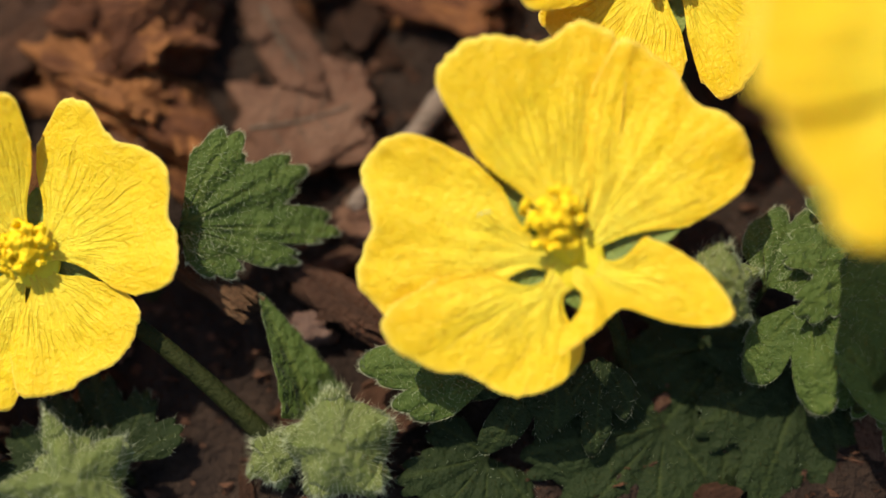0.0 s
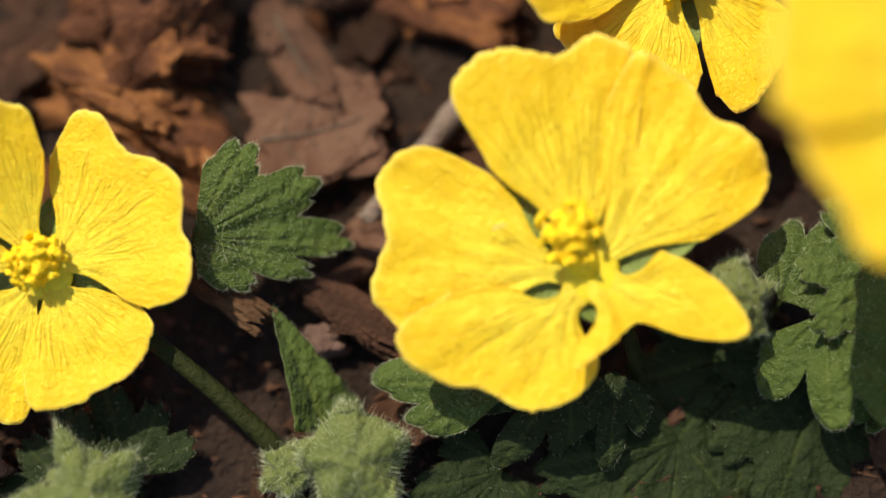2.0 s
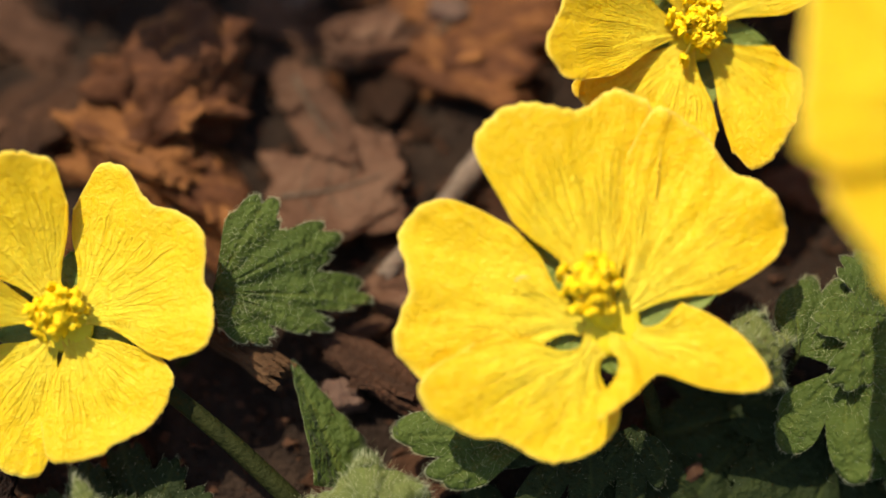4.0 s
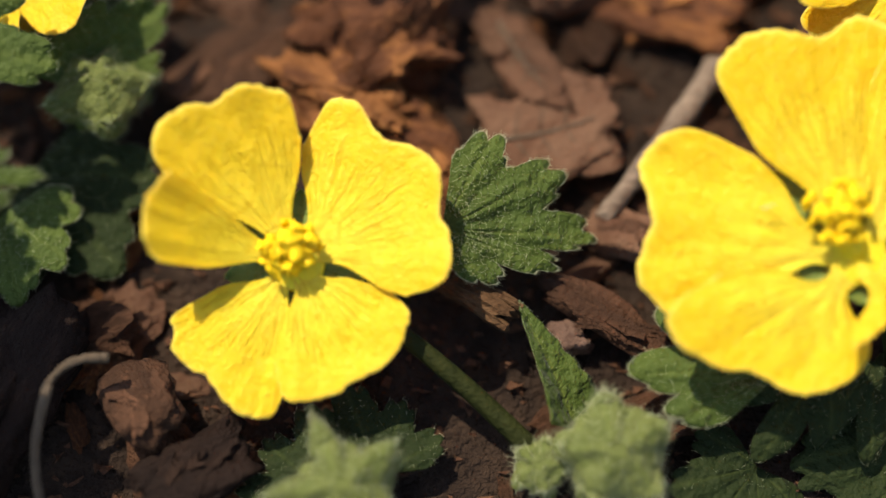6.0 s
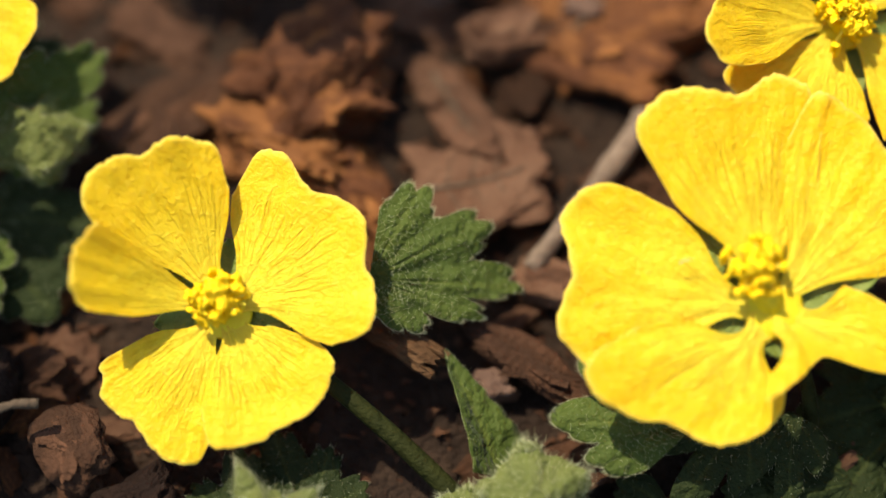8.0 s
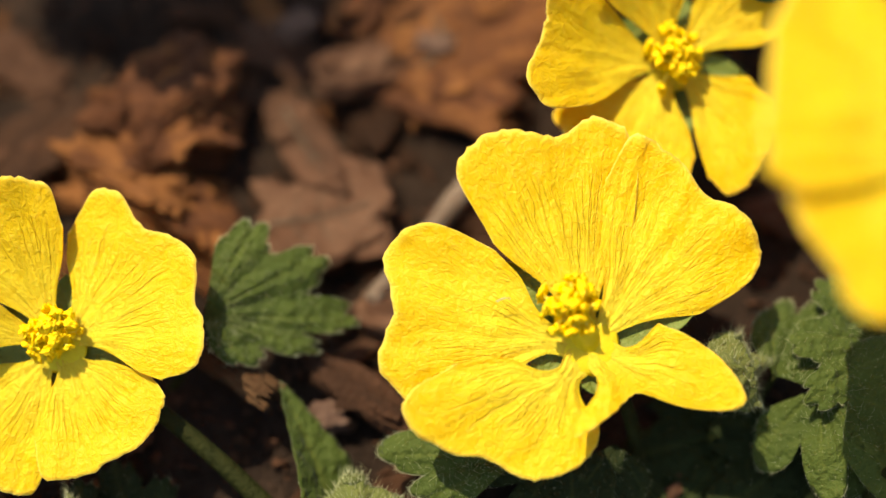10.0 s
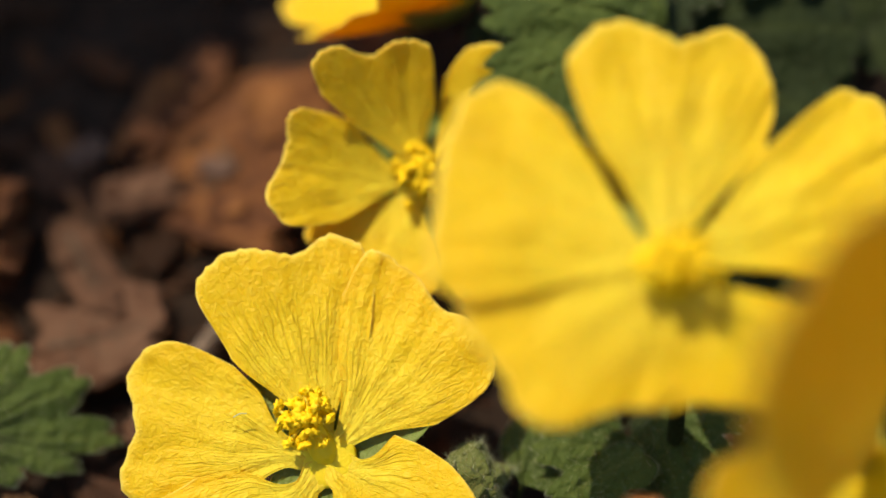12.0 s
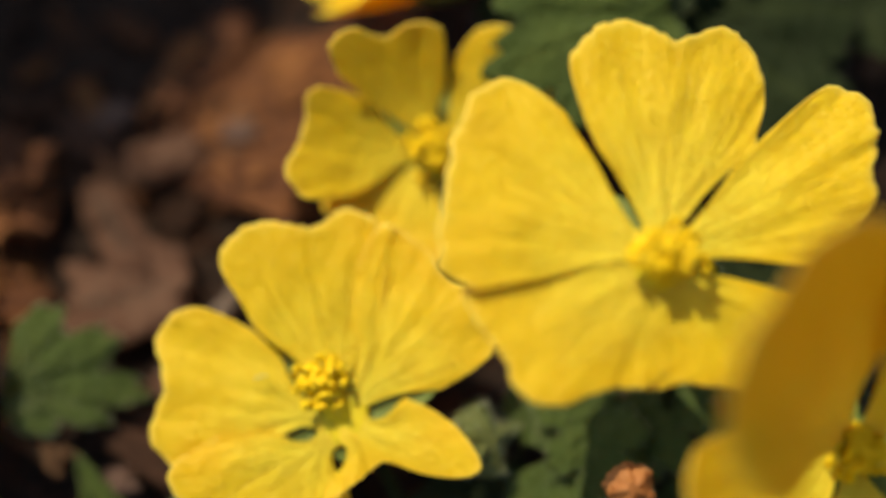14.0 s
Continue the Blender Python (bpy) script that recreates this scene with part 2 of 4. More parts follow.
def spike(bm, p, d, length, r):
    x = d.cross(Vector((0.3, 0.5, 0.8))).normalized()
    y = d.cross(x)
    bend = (x * random.uniform(-1, 1) + y * random.uniform(-1, 1)) * length * 0.2
    ring = [bm.verts.new(p + (x * math.cos(s * 2.094) + y * math.sin(s * 2.094)) * r) for s in range(3)]
    tip = bm.verts.new(p + d * length + bend)
    for s in range(3):
        bm.faces.new((ring[s], ring[(s + 1) % 3], tip))


def smooth01(x):
    x = min(max(x, 0.0), 1.0)
    return x * x * (3 - 2 * x)


# ---- ground ----
def ground_z(x, y):
    slope = 0.12 + 0.19 * min(max(y, -3.5), 7.0)
    return slope + 0.16 * noise.noise((x * 0.8, y * 0.8, 3.1)) + 0.07 * noise.noise((x * 2.6, y * 2.6, 7.7)) - 0.12


def build_ground():
    """One sheet, dense under the plants and wide-meshed towards the horizon."""
    near = [i * 0.11 for i in range(-95, 96)]
    far = [12, 14, 18, 25, 40, 80, 160, 400, 1200, 5000, 30000]
    line = [-f for f in reversed(far)] + near + far
    bm = bmesh.new()
    vs = [[bm.verts.new((x, y + 1.5, ground_z(x, y + 1.5) + 0.03 * noise.noise((x * 9, y * 9, 0)))) for x in line] for y in line]
    for r0, r1 in zip(vs, vs[1:]):
        for j in range(len(line) - 1):
            bm.faces.new((r0[j], r0[j + 1], r1[j + 1], r1[j]))
    ob = part("ground", bm, SOIL)
    tagged(ob, "dark brown crumbly soil under bark litter", "ground", kind="structure")


build_ground()


# ---- flowers ----
def along_edge(values, v):
    """A smooth curve through evenly spaced values, for v from -1 to 1."""
    x = (v + 1) / 2 * (len(values) - 1)
    k = min(int(x), len(values) - 2)
    f = x - k
    p0, p1, p2, p3 = (values[min(max(k + d, 0), len(values) - 1)] for d in (-1, 0, 1, 2))
    return p1 + 0.5 * f * (p2 - p0 + f * (2 * p0 - 5 * p1 + 4 * p2 - p3 + f * (3 * (p1 - p2) + p3 - p0)))


def petal_part(parent, spec, seed):
    """spec: direction and half width (degrees), tip height, twist, lengths across the petal from its first to its last side, extra."""
    phi, half, rise, twist, lengths, extra = spec
    rng = random.Random(seed)
    nu, nv = 34, 72
    ph = [rng.uniform(0, 6.28) for _ in range(6)]
    size = max(lengths)
    power, droop = extra.get("power", 1.5), extra.get("droop", 0.0)
    fold, curl = extra.get("fold"), extra.get("curl", 0.0)
    claw, spread = extra.get("claw", (0.70, 0.56))
    neck = extra.get("neck", 0.14)
    top = []
    for i in range(nu):
        u = i / (nu - 1)
        row = []
        for j in range(nv):
            v = math.sin(math.pi / 2 * (-1 + 2 * j / (nv - 1)))
            reach = along_edge(lengths, v)
            reach += size * 0.007 * (1.6 * noise.noise((v * 8, seed * 3.1, 0.5)) + 1.5 * noise.noise((v * 17, seed * 1.7, 2.5)) + 1.1 * noise.noise((v * 34, seed * 2.3, 4.5)))
            r = size * 0.05 + (reach - size * 0.05) * u
            rho = r / size
            narrow = smooth01((rho - neck / 2) / (neck / 2)) * (1 - smooth01((rho - neck) / (spread - neck)))
            ang = radians(phi) + v * radians(half) * (1 - (1 - claw) * narrow)
            z = rise * size * rho**power - droop * size * max(0, rho - 0.75) ** 2 * 4
            z += twist * size * v * rho
            z += size * 0.012 * rho**2 * (math.sin(v * 5.1 + ph[3]) + 0.6 * math.sin(v * 11 + ph[4] + 3 * rho))
            # radial furrows along the veins, and a puckered rim
            z += size * 0.0013 * smooth01((rho - 0.12) * 2.5) * math.sin(v * 23 + ph[5] + 1.8 * noise.noise((v * 3, rho * 4, seed)))
            z += size * 0.0009 * smooth01((rho - 0.3) * 2.5) * math.sin(v * 47 + ph[1] + 2.5 * noise.noise((v * 4, rho * 5, seed + 9)))
            z += size * 0.022 * rho * noise.noise((v * 2.2 + seed, rho * 3.5, 5.0)) + size * 0.008 * noise.noise((v * 4 + seed, rho * 6, 1.0))
            z += size * 0.0050 * smooth01((rho - 0.35) * 2) * noise.noise((v * 11 + seed, rho * 12, 1.0)) + size * 0.0030 * rho * noise.noise((v * 20 + seed, rho * 24, 3.0))
            z += size * 0.012 * u**6 * noise.noise((v * 13, seed * 2.9, 6.0)) - curl * size * u**8
            if fold:
                at, amount = fold
                z += amount * size * smooth01((at - v) / 0.7) * rho
            row.append((r * math.cos(ang), r * math.sin(ang), z))
        top.append(row)
    bm = bmesh.new()
    sheet(bm, top, 0.010, lambda i, j: (seed * 1.37 + (math.sin(math.pi / 2 * (-1 + 2 * j / (nv - 1))) + 1) / 2, i / (nu - 1)))
    return part("petal", bm, PETAL, parent)


def stamen_meshes():
    made = []
    for k in range(4):
        rng = random.Random(50 + k)
        bm = bmesh.new()
        lean = Vector((rng.uniform(-0.02, 0.02), rng.uniform(-0.02, 0.02), 0))
        tube(bm, bent((0, 0, 0), (0, 0, 0.24), lean, 5), [0.022, 0.019, 0.017, 0.016, 0.015, 0.014], 6)
        data = bpy.data.meshes.new("filament")
        bmesh.ops.recalc_face_normals(bm, faces=bm.faces)
        bm.transform(Matrix.Scale(CM, 4))
        bm.to_mesh(data)
        bm.free()
        data.materials.append(FILAMENT)
        ba = bmesh.new()
        bmesh.ops.create_icosphere(ba, subdivisions=3, radius=1.0)
        for vert in ba.verts:
            p = vert.co
            f = 1 + 0.8 * noise.noise(p * 2.2 + Vector((k * 7, 0, 0))) + 0.55 * noise.noise(p * 5.0 + Vector((0, k * 5, 0))) - 0.45 * math.exp(-((p.x / 0.25) ** 2)) * max(0, p.z)
            vert.co = Vector((p.x * 0.060, p.y * 0.036, p.z * 0.028)) * f
        ba.transform(Matrix.Scale(CM, 4))
        head = bpy.data.meshes.new("anther")
        ba.to_mesh(head)
        ba.free()
        head.materials.append(ANTHER)
        for d in (data, head):
            d.polygons.foreach_set("use_smooth", [True] * len(d.polygons))
        made.append((data, head))
    return made


STAMENS = stamen_meshes()


def sepal_part(parent, angle, length, wide, rise, seed):
    rng = random.Random(seed)
    nu, nv = 12, 9
    top = []
    for i in range(nu):
        u = i / (nu - 1)
        w = wide * (math.sin(math.pi * min(1, u * 0.82 + 0.18)) ** 0.8) + 0.004
        top.append([(0.06 + length * u, -w * (1 - 2 * j / (nv - 1)) * -1, rise * u * u - 0.05 - 0.25 * wide * (1 - abs(1 - 2 * j / (nv - 1)))) for j in range(nv)])
    bm = bmesh.new()
    sheet(bm, top, 0.02, lambda i, j: (0.2, i / (nu - 1)))
    for _ in range(60):
        row = rng.choice(top)
        p = Vector(rng.choice((row[0], row[-1])))
        spike(bm, p, Vector((rng.uniform(-0.3, 0.6), math.copysign(1, p.y), rng.uniform(-0.2, 0.6))).normalized(), rng.uniform(0.03, 0.07), 0.0022)
    bmesh.ops.rotate(bm, verts=bm.verts, matrix=Matrix.Rotation(radians(angle), 3, "Z"))
    return part("sepal", bm, SEPAL, parent, "pointed green sepal with fine hairs")


def flower(at, turn, petals, label, root, stem_bow, seed, sepals=(), sepal_len=0.75, column=1.0, heads=44, lean=(0, 0), sepal_rise=0.02, stem_r=1.0):
    rot = Euler([radians(a) for a in turn]).to_matrix().to_4x4()
    top = base_of("flower", at, rot)
    tagged(top, label, "flower", "yellow flowers")
    for k, spec in enumerate(petals):
        petal_part(top, spec, seed * 10 + k)
    for k, a in enumerate(sepals):
        angle, long = a if isinstance(a, tuple) else (a, sepal_len)
        sepal_part(top, angle, long, 0.17, sepal_rise, seed * 20 + k)
    rng = random.Random(seed)
    # throat and stamen column
    tip = Vector((lean[0], lean[1], 0.17 * column))
    path = [Vector((tip.x * f, tip.y * f, -0.07 + (tip.z + 0.07) * f)) for f in (0, 0.2, 0.4, 0.6, 0.8, 1.0)]
    bm = bmesh.new()
    tube(bm, path, [0.11 * column, 0.135 * column, 0.13 * column, 0.12 * column, 0.11 * column, 0.07 * column], 22)
    col = part("stamen_column", bm, THROAT, top, "pale yellow stamen column")
    bm = bmesh.new()
    tube(bm, [(0, 0, -0.16), (0, 0, -0.10), (0, 0, -0.05), (0, 0, -0.025), (0, 0, -0.005), (0, 0, 0.008), (0, 0, 0.014)], [0.08, 0.13, 0.20, 0.25, 0.235, 0.18, 0.09], 28, 0.02)
    part("throat", bm, THROAT, top, "pale yellow-green throat")
    core = bmesh.new()
    bmesh.ops.create_icosphere(core, subdivisions=4, radius=0.095 * column)
    for vert in core.verts:
        vert.co *= 1 + 0.55 * noise.noise(vert.co * 13 + Vector((seed, 0, 0))) + 0.25 * noise.noise(vert.co * 30)
        vert.co += tip
    part("anther_mass", core, ANTHER, top, "crowded yellow anthers")
    for k in range(heads):
        f = (k + 0.5) / heads
        tilt, spin = 90 * f**0.6, k * 137.5 + rng.uniform(-30, 30)
        start = path[4].lerp(tip, 1 - 0.8 * f)
        m = Matrix.Translation(start * CM) @ pose(0, 0, 0, 0, 0, spin) @ pose(0, 0, 0, 0, tilt, 0)
        stretch = rng.choice((0.55, 0.7, 0.8, 0.95, 1.1, 1.25)) * column * (0.45 + 0.55 * f**0.6)
        data, head = STAMENS[k % 4]
        share_part("filament", data, col, m @ Matrix.Diagonal((1, 1, stretch, 1)))
        for q in range(1 + k % 2):
            end = Vector((rng.uniform(-0.03, 0.03), rng.uniform(-0.03, 0.03), 0.24 * stretch + rng.uniform(-0.02, 0.02))) * CM
            share_part("anther", STAMENS[(k + q) % 4][1], col, m @ Matrix.Translation(end) @ pose(0, 0, 0, rng.uniform(-50, 50), rng.uniform(-50, 50), rng.uniform(0, 180)) @ Matrix.Scale(rng.uniform(0.8, 1.25), 4))
    # stem, in the flower's own frame
    inv = (Matrix.Translation(Vector(at)) @ rot).inverted()
    foot = inv @ Vector(root)
    bow = rot.to_3x3().inverted() @ Vector(stem_bow)
    pts = bent((0, 0, -0.12), foot, bow, 14)
    bm = bmesh.new()
    tube(bm, pts, [0.085] + [(0.055 + 0.002 * k) * stem_r for k in range(14)], 10)
    for _ in range(160):
        k = rng.randrange(1, 14)
        p = pts[k].lerp(pts[k - 1], rng.random())
        d = Vector((rng.uniform(-1, 1), rng.uniform(-1, 1), rng.uniform(-1, 1))).normalized()
        spike(bm, p + d * 0.05, d, rng.uniform(0.04, 0.08), 0.002)
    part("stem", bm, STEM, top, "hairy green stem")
    return top


flower((-0.102, 0.208, 1.349), (24.7, -2.6, 6.8), [
    (102.4, 31.6, 0.10, 0.05, [1.14, 1.66, 1.87, 1.92, 1.92, 1.78, 1.80, 1.89, 1.96, 1.98, 1.93, 1.82, 1.17], {}),
    (50.9, 34.0, 0.02, 0.04, [0.98, 1.47, 1.63, 1.70, 1.72, 1.69, 1.62, 1.66, 1.74, 1.79, 1.83, 1.80, 1.41], {}),
    (170.6, 35.2, 0.04, -0.03, [1.14, 1.62, 1.83, 1.89, 1.87, 1.76, 1.67, 1.73, 1.78, 1.77, 1.67, 1.55, 1.30], {"claw": (0.58, 0.46), "neck": 0.19}),
    (234.5, 46.3, 0.06, -0.06, [1.14, 1.60, 1.66, 1.57, 1.45, 1.30, 1.26, 1.24, 1.18, 1.09, 0.98, 0.84, 0.58], {"claw": (0.43, 0.44), "neck": 0.19}),
    (319.5, 59.5, 0.06, 0.0, [0.77, 0.70, 0.62, 0.58, 0.54, 0.54, 0.62, 1.04, 1.36, 1.21, 0.98, 0.78, 0.61], {"fold": (0.05, 0.24), "claw": (0.66, 0.46), "neck": 0.21}),
], "fully open bright yellow five-petalled flower with one folded petal", (0.5, -0.6, -0.3), (0.2, 0.1, 0), 1, sepals=((135, 0.95), (76, 0.5), (204, 0.5), (277, 0.34), (18, 0.85)), lean=(-0.19, 0.36), column=0.9)

flower((-4.642, -0.28, 0.973), (26.3, -4.4, 5.5), [
    (34.9, 52.1, 0.08, -0.03, [0.98, 1.25, 1.31, 1.31, 1.26, 1.36, 1.43, 1.37, 1.27, 1.31, 1.41, 1.36, 0.97], {}),
    (116.8, 30.6, 0.32, 0.03, [1.00, 1.34, 1.39, 1.44, 1.46, 1.43, 1.40, 1.46, 1.50, 1.51, 1.47, 1.38, 1.18], {}),
    (165.0, 21.7, 0.62, 0.04, [1.13, 1.14, 1.15, 1.16, 1.16, 1.15, 1.13, 1.12, 1.10, 1.08, 1.04, 0.97, 0.67], {}),
    (233.4, 34.4, 0.04, -0.03, [0.67, 1.12, 1.14, 1.24, 1.25, 1.22, 1.19, 1.23, 1.30, 1.33, 1.33, 1.30, 1.01], {"claw": (0.72, 0.42), "neck": 0.19}),
    (301.9, 41.7, 0.08, -0.05, [0.84, 1.12, 1.15, 1.16, 1.15, 1.12, 1.12, 1.15, 1.14, 1.12, 1.09, 1.04, 0.83], {"claw": (0.74, 0.42), "neck": 0.19}),
], "open yellow five-petalled flower close above the litter", (-2.25, -1.42, -0.1), (0.0, 0.10, 0.05), 2, sepals=(342, 87, 192, 268, 145), sepal_len=0.55, lean=(-0.02, 0.10), column=0.82, stem_r=1.2)

flower((0.346, 2.89, 1.931), (26.4, 1.0, 8.2), [
    (112.5, 32.5, 0.62, 0.04, [0.67, 1.07, 1.14, 1.16, 1.15, 1.14, 1.12, 1.14, 1.25, 1.31, 1.32, 1.28, 1.10], {}),
    (177.5, 33.0, 0.50, -0.04, [0.87, 1.09, 1.24, 1.29, 1.24, 1.24, 1.27, 1.30, 1.38, 1.41, 1.37, 1.29, 0.93], {}),
    (240.0, 42.0, 0.10, 0.05, [1.00, 1.21, 1.20, 1.20, 1.20, 1.18, 1.21, 1.21, 1.19, 1.17, 1.14, 1.08, 0.90], {}),
    (318.9, 33.0, 0.05, -0.05, [1.11, 1.29, 1.31, 1.28, 1.24, 1.20, 1.17, 1.13, 1.10, 1.05, 1.00, 0.79, 0.70], {}),
    (44.0, 33.0, 0.30, 0.05, [0.80, 1.10, 1.22, 1.29, 1.35, 1.37, 1.39, 1.41, 1.39, 1.36, 1.30, 1.20, 0.95], {}),
], "small open yellow flower half hidden behind another", (0.7, 2.2, 0.3), (0.1, 0.1, 0), 3, sepals=(80, 145, 212, 282, 352), sepal_len=0.6, column=1.0)

flower((2.48, 0.80, 3.75), (20.0, 8.0, 10.0), [
    (85.4, 35.0, 0.0, 0.03, [1.31, 1.70, 1.90, 2.06, 2.09, 1.93, 1.84, 1.91, 1.97, 1.96, 1.88, 1.70, 1.02], {"claw": (0.84, 0.6)}),
    (157.3, 35.0, 0.0, 0.03, [1.40, 1.82, 1.93, 1.95, 1.92, 1.86, 1.81, 1.77, 1.76, 1.76, 1.75, 1.72, 1.50], {"claw": (0.86, 0.5)}),
    (230.1, 46.0, -0.08, -0.05, [1.45, 1.56, 1.53, 1.49, 1.45, 1.52, 1.49, 1.37, 1.16, 1.06, 1.01, 0.98, 0.88], {"power": 1.3, "claw": (0.85, 0.4)}),
    (304.0, 46.0, -0.14, 0.03, [0.90, 1.01, 1.00, 0.98, 1.02, 1.09, 1.18, 1.34, 1.50, 1.62, 1.66, 1.60, 1.25], {"power": 1.3, "claw": (0.85, 0.4)}),
    (25.6, 25.4, 0.0, -0.02, [1.26, 1.41, 1.56, 1.73, 1.89, 1.95, 2.01, 2.13, 2.23, 2.31, 2.26, 2.09, 1.17], {"claw": (0.86, 0.5)}),
], "tall yellow flower raised above the others", (2.9, 0.9, 0.2), (0.1, 0.1, 0), 4, sepals=((122, 0.6), (52, 0.6), (193, 0.42), (268, 0.3), (357, 0.5)), sepal_rise=-0.16, column=1.15)


# ---- leaves ----
def leaf(base, tip, face, width, lobes, label, root, seed, mat=None, depth=0.28, teeth=4, spread=105, fold=0.10, droop=0.12, hairs=520, bow=(0, 0, -0.2), curl=0.0, halves=(1.0, 1.0)):
    """A lobed blade from base to tip that faces the given way, on a stalk from its base to root."""
    base, tip, face = Vector(base), Vector(tip), Vector(face).normalized()
    y = (tip - base).normalized()
    x = y.cross(face).normalized()
    z = x.cross(y)
    rot = Matrix((x, y, z)).transposed().to_4x4()
    top = base_of("leaf", base, rot)
    tagged(top, label, "leaf", "plant leaves")
    rng = random.Random(seed)
    size = (tip - base).length
    nu, nv = 18, 110
    gap = 2.0 / lobes
    jitter = [rng.uniform(0.88, 1.08) for _ in range(lobes + 2)]
    grid = []
    for i in range(nu):
        u = i / (nu - 1)
        row = []
        for j in range(nv):
            v = -1 + 2 * j / (nv - 1)
            th = radians(spread) * v
            k = min(lobes - 1, max(0, int((v + 1) / gap)))
            d = abs(v - (-1 + gap * (k + 0.5))) / (gap / 2)
            c = math.cos(th * 0.5)
            reach = size * (0.42 + 0.58 * max(0, c) ** 1.4) * jitter[k]
            reach *= 1 - depth * d**2.2
            reach *= 1 - 0.11 * (1 - abs(math.sin(v * math.pi * teeth * lobes / 2 + 0.6 * k))) ** 1.5
            r = reach * (0.02 + 0.98 * u)
            px, py = r * math.sin(th) * width * halves[v > 0], r * math.cos(th)
            vein = math.exp(-((d / 0.16) ** 2)) * smooth01(u * 3) * (1.15 - u)
            side = math.exp(-((((u * 6 + d * 1.6) % 1.0 - 0.5) / 0.16) ** 2))
            pz = -0.030 * size * vein - 0.005 * size * side * (1 - vein) + 0.035 * size * (1 - d) * math.sin(math.pi * u)
            pz += fold * abs(px) - droop * size * (r / size) ** 2 + curl * px * px / size
            pz += 0.030 * size * noise.noise((px * 3 + seed, py * 3, 0)) + 0.012 * size * noise.noise((px * 9, py * 9 + seed, 4))
            row.append((px, py, pz))
        grid.append(row)
    bm = bmesh.new()
    vein_of = lambda j: max(0.0, 1 - abs(((-1 + 2 * j / (nv - 1) + 1) % gap) - gap / 2) / (gap / 2) / 0.14)
    sheet(bm, grid, 0.022, lambda i, j: (vein_of(j) * (1 - 0.6 * i / nu), i / (nu - 1)))
    part("blade", bm, mat or LEAF, top)
    if hairs:
        bm = bmesh.new()
        for n in range(hairs * 3):
            if n % 5 < 2:
                j = rng.randrange(nv - 1)
                p = Vector(grid[nu - 1][j]).lerp(Vector(grid[nu - 1][j + 1]), rng.random())
                d = Vector((p.x, p.y, 0)).normalized() + Vector((rng.uniform(-0.5, 0.5), rng.uniform(-0.5, 0.5), rng.uniform(-0.1, 0.7)))
            else:
                p = Vector(grid[rng.randrange(3, nu)][rng.randrange(nv)])
                d = Vector((rng.uniform(-0.8, 0.8), rng.uniform(-0.8, 0.8), 0.7))
            spike(bm, p, d.normalized(), 0.014 + 0.050 * rng.random() ** 2, 0.0011)
        part("hairs", bm, HAIR, top, "fine whitish hairs")
    inv = (Matrix.Translation(base) @ rot).inverted()
    bm = bmesh.new()
    tube(bm, bent((0, 0.02, -0.02), inv @ Vector(root), rot.to_3x3().inverted() @ Vector(bow), 10), [0.03 + 0.002 * k for k in range(11)], 8)
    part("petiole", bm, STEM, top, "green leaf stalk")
    return top


def narrow_leaf(base, tip, face, half, label, root, seed):
    """A plain pointed blade, widest near its base, with a shallow keel and small teeth."""
    base, tip = Vector(base), Vector(tip)
    y = (tip - base).normalized()
    x = y.cross(Vector(face)).normalized()
    rot = Matrix((x, y, x.cross(y))).transposed().to_4x4()
    top = base_of("leaf", base, rot)
    tagged(top, label, "leaf", "plant leaves")
    rng = random.Random(seed)
    size = (tip - base).length
    nu, nv = 44, 15
    grid = []
    for i in range(nu):
        u = i / (nu - 1)
        w = half * min(1.0, u / 0.12 + 0.25) * (1 - u) ** 0.85 * (1.12 - 0.12 * u) + 0.006
        row = []
        for j in range(nv):
            v = -1 + 2 * j / (nv - 1)
            tooth = 1 - 0.10 * abs(v) ** 6 * (1 - abs(math.sin(u * math.pi * 5.5)))
            px, py = v * w * tooth, size * u
            pz = 0.30 * abs(px) - 0.10 * size * u * u + 0.012 * math.sin(u * 40 - abs(v) * 4) * abs(v) * half + 0.02 * noise.noise((px * 4, py * 4, seed))
            row.append((px, py, pz))
        grid.append(row)
    bm = bmesh.new()
    sheet(bm, grid, 0.02, lambda i, j: (1.0 if j == nv // 2 else 0.0, i / (nu - 1)))
    part("blade", bm, LEAF, top)
    bm = bmesh.new()
    for _ in range(420):
        row = rng.choice(grid)
        p = Vector(rng.choice((row[0], row[-1], rng.choice(row))))
        spike(bm, p, Vector((math.copysign(0.8, p.x), rng.uniform(-0.2, 0.9), rng.uniform(0, 0.8))).normalized(), rng.uniform(0.012, 0.035), 0.001)
    part("hairs", bm, HAIR, top, "fine whitish hairs")
    inv = (Matrix.Translation(base) @ rot).inverted()
    bm = bmesh.new()
    tube(bm, bent((0, 0.02, -0.02), inv @ Vector(root), (0, 0, 0), 6), [0.03] * 7, 8)
    part("petiole", bm, STEM, top, "green leaf stalk")
    return top


MID, SHADED_LEAF = "hairy lobed mid-green leaf with toothed edge", "lobed leaf below, its green darkened for shade"


def root_at(x, y):
    return (x, y, ground_z(x, y) - 0.15)


# beside the small flower
leaf((-3.48, 0.24, 0.93), (-2.22, 0.50, 0.66), (0.10, -0.42, 0.90), 0.84, 5, "toothed green leaf beside the small flower", root_at(-4.0, -0.2), 11, depth=0.30, spread=86, teeth=3, hairs=1100, halves=(1.0, 0.52), droop=0.05)
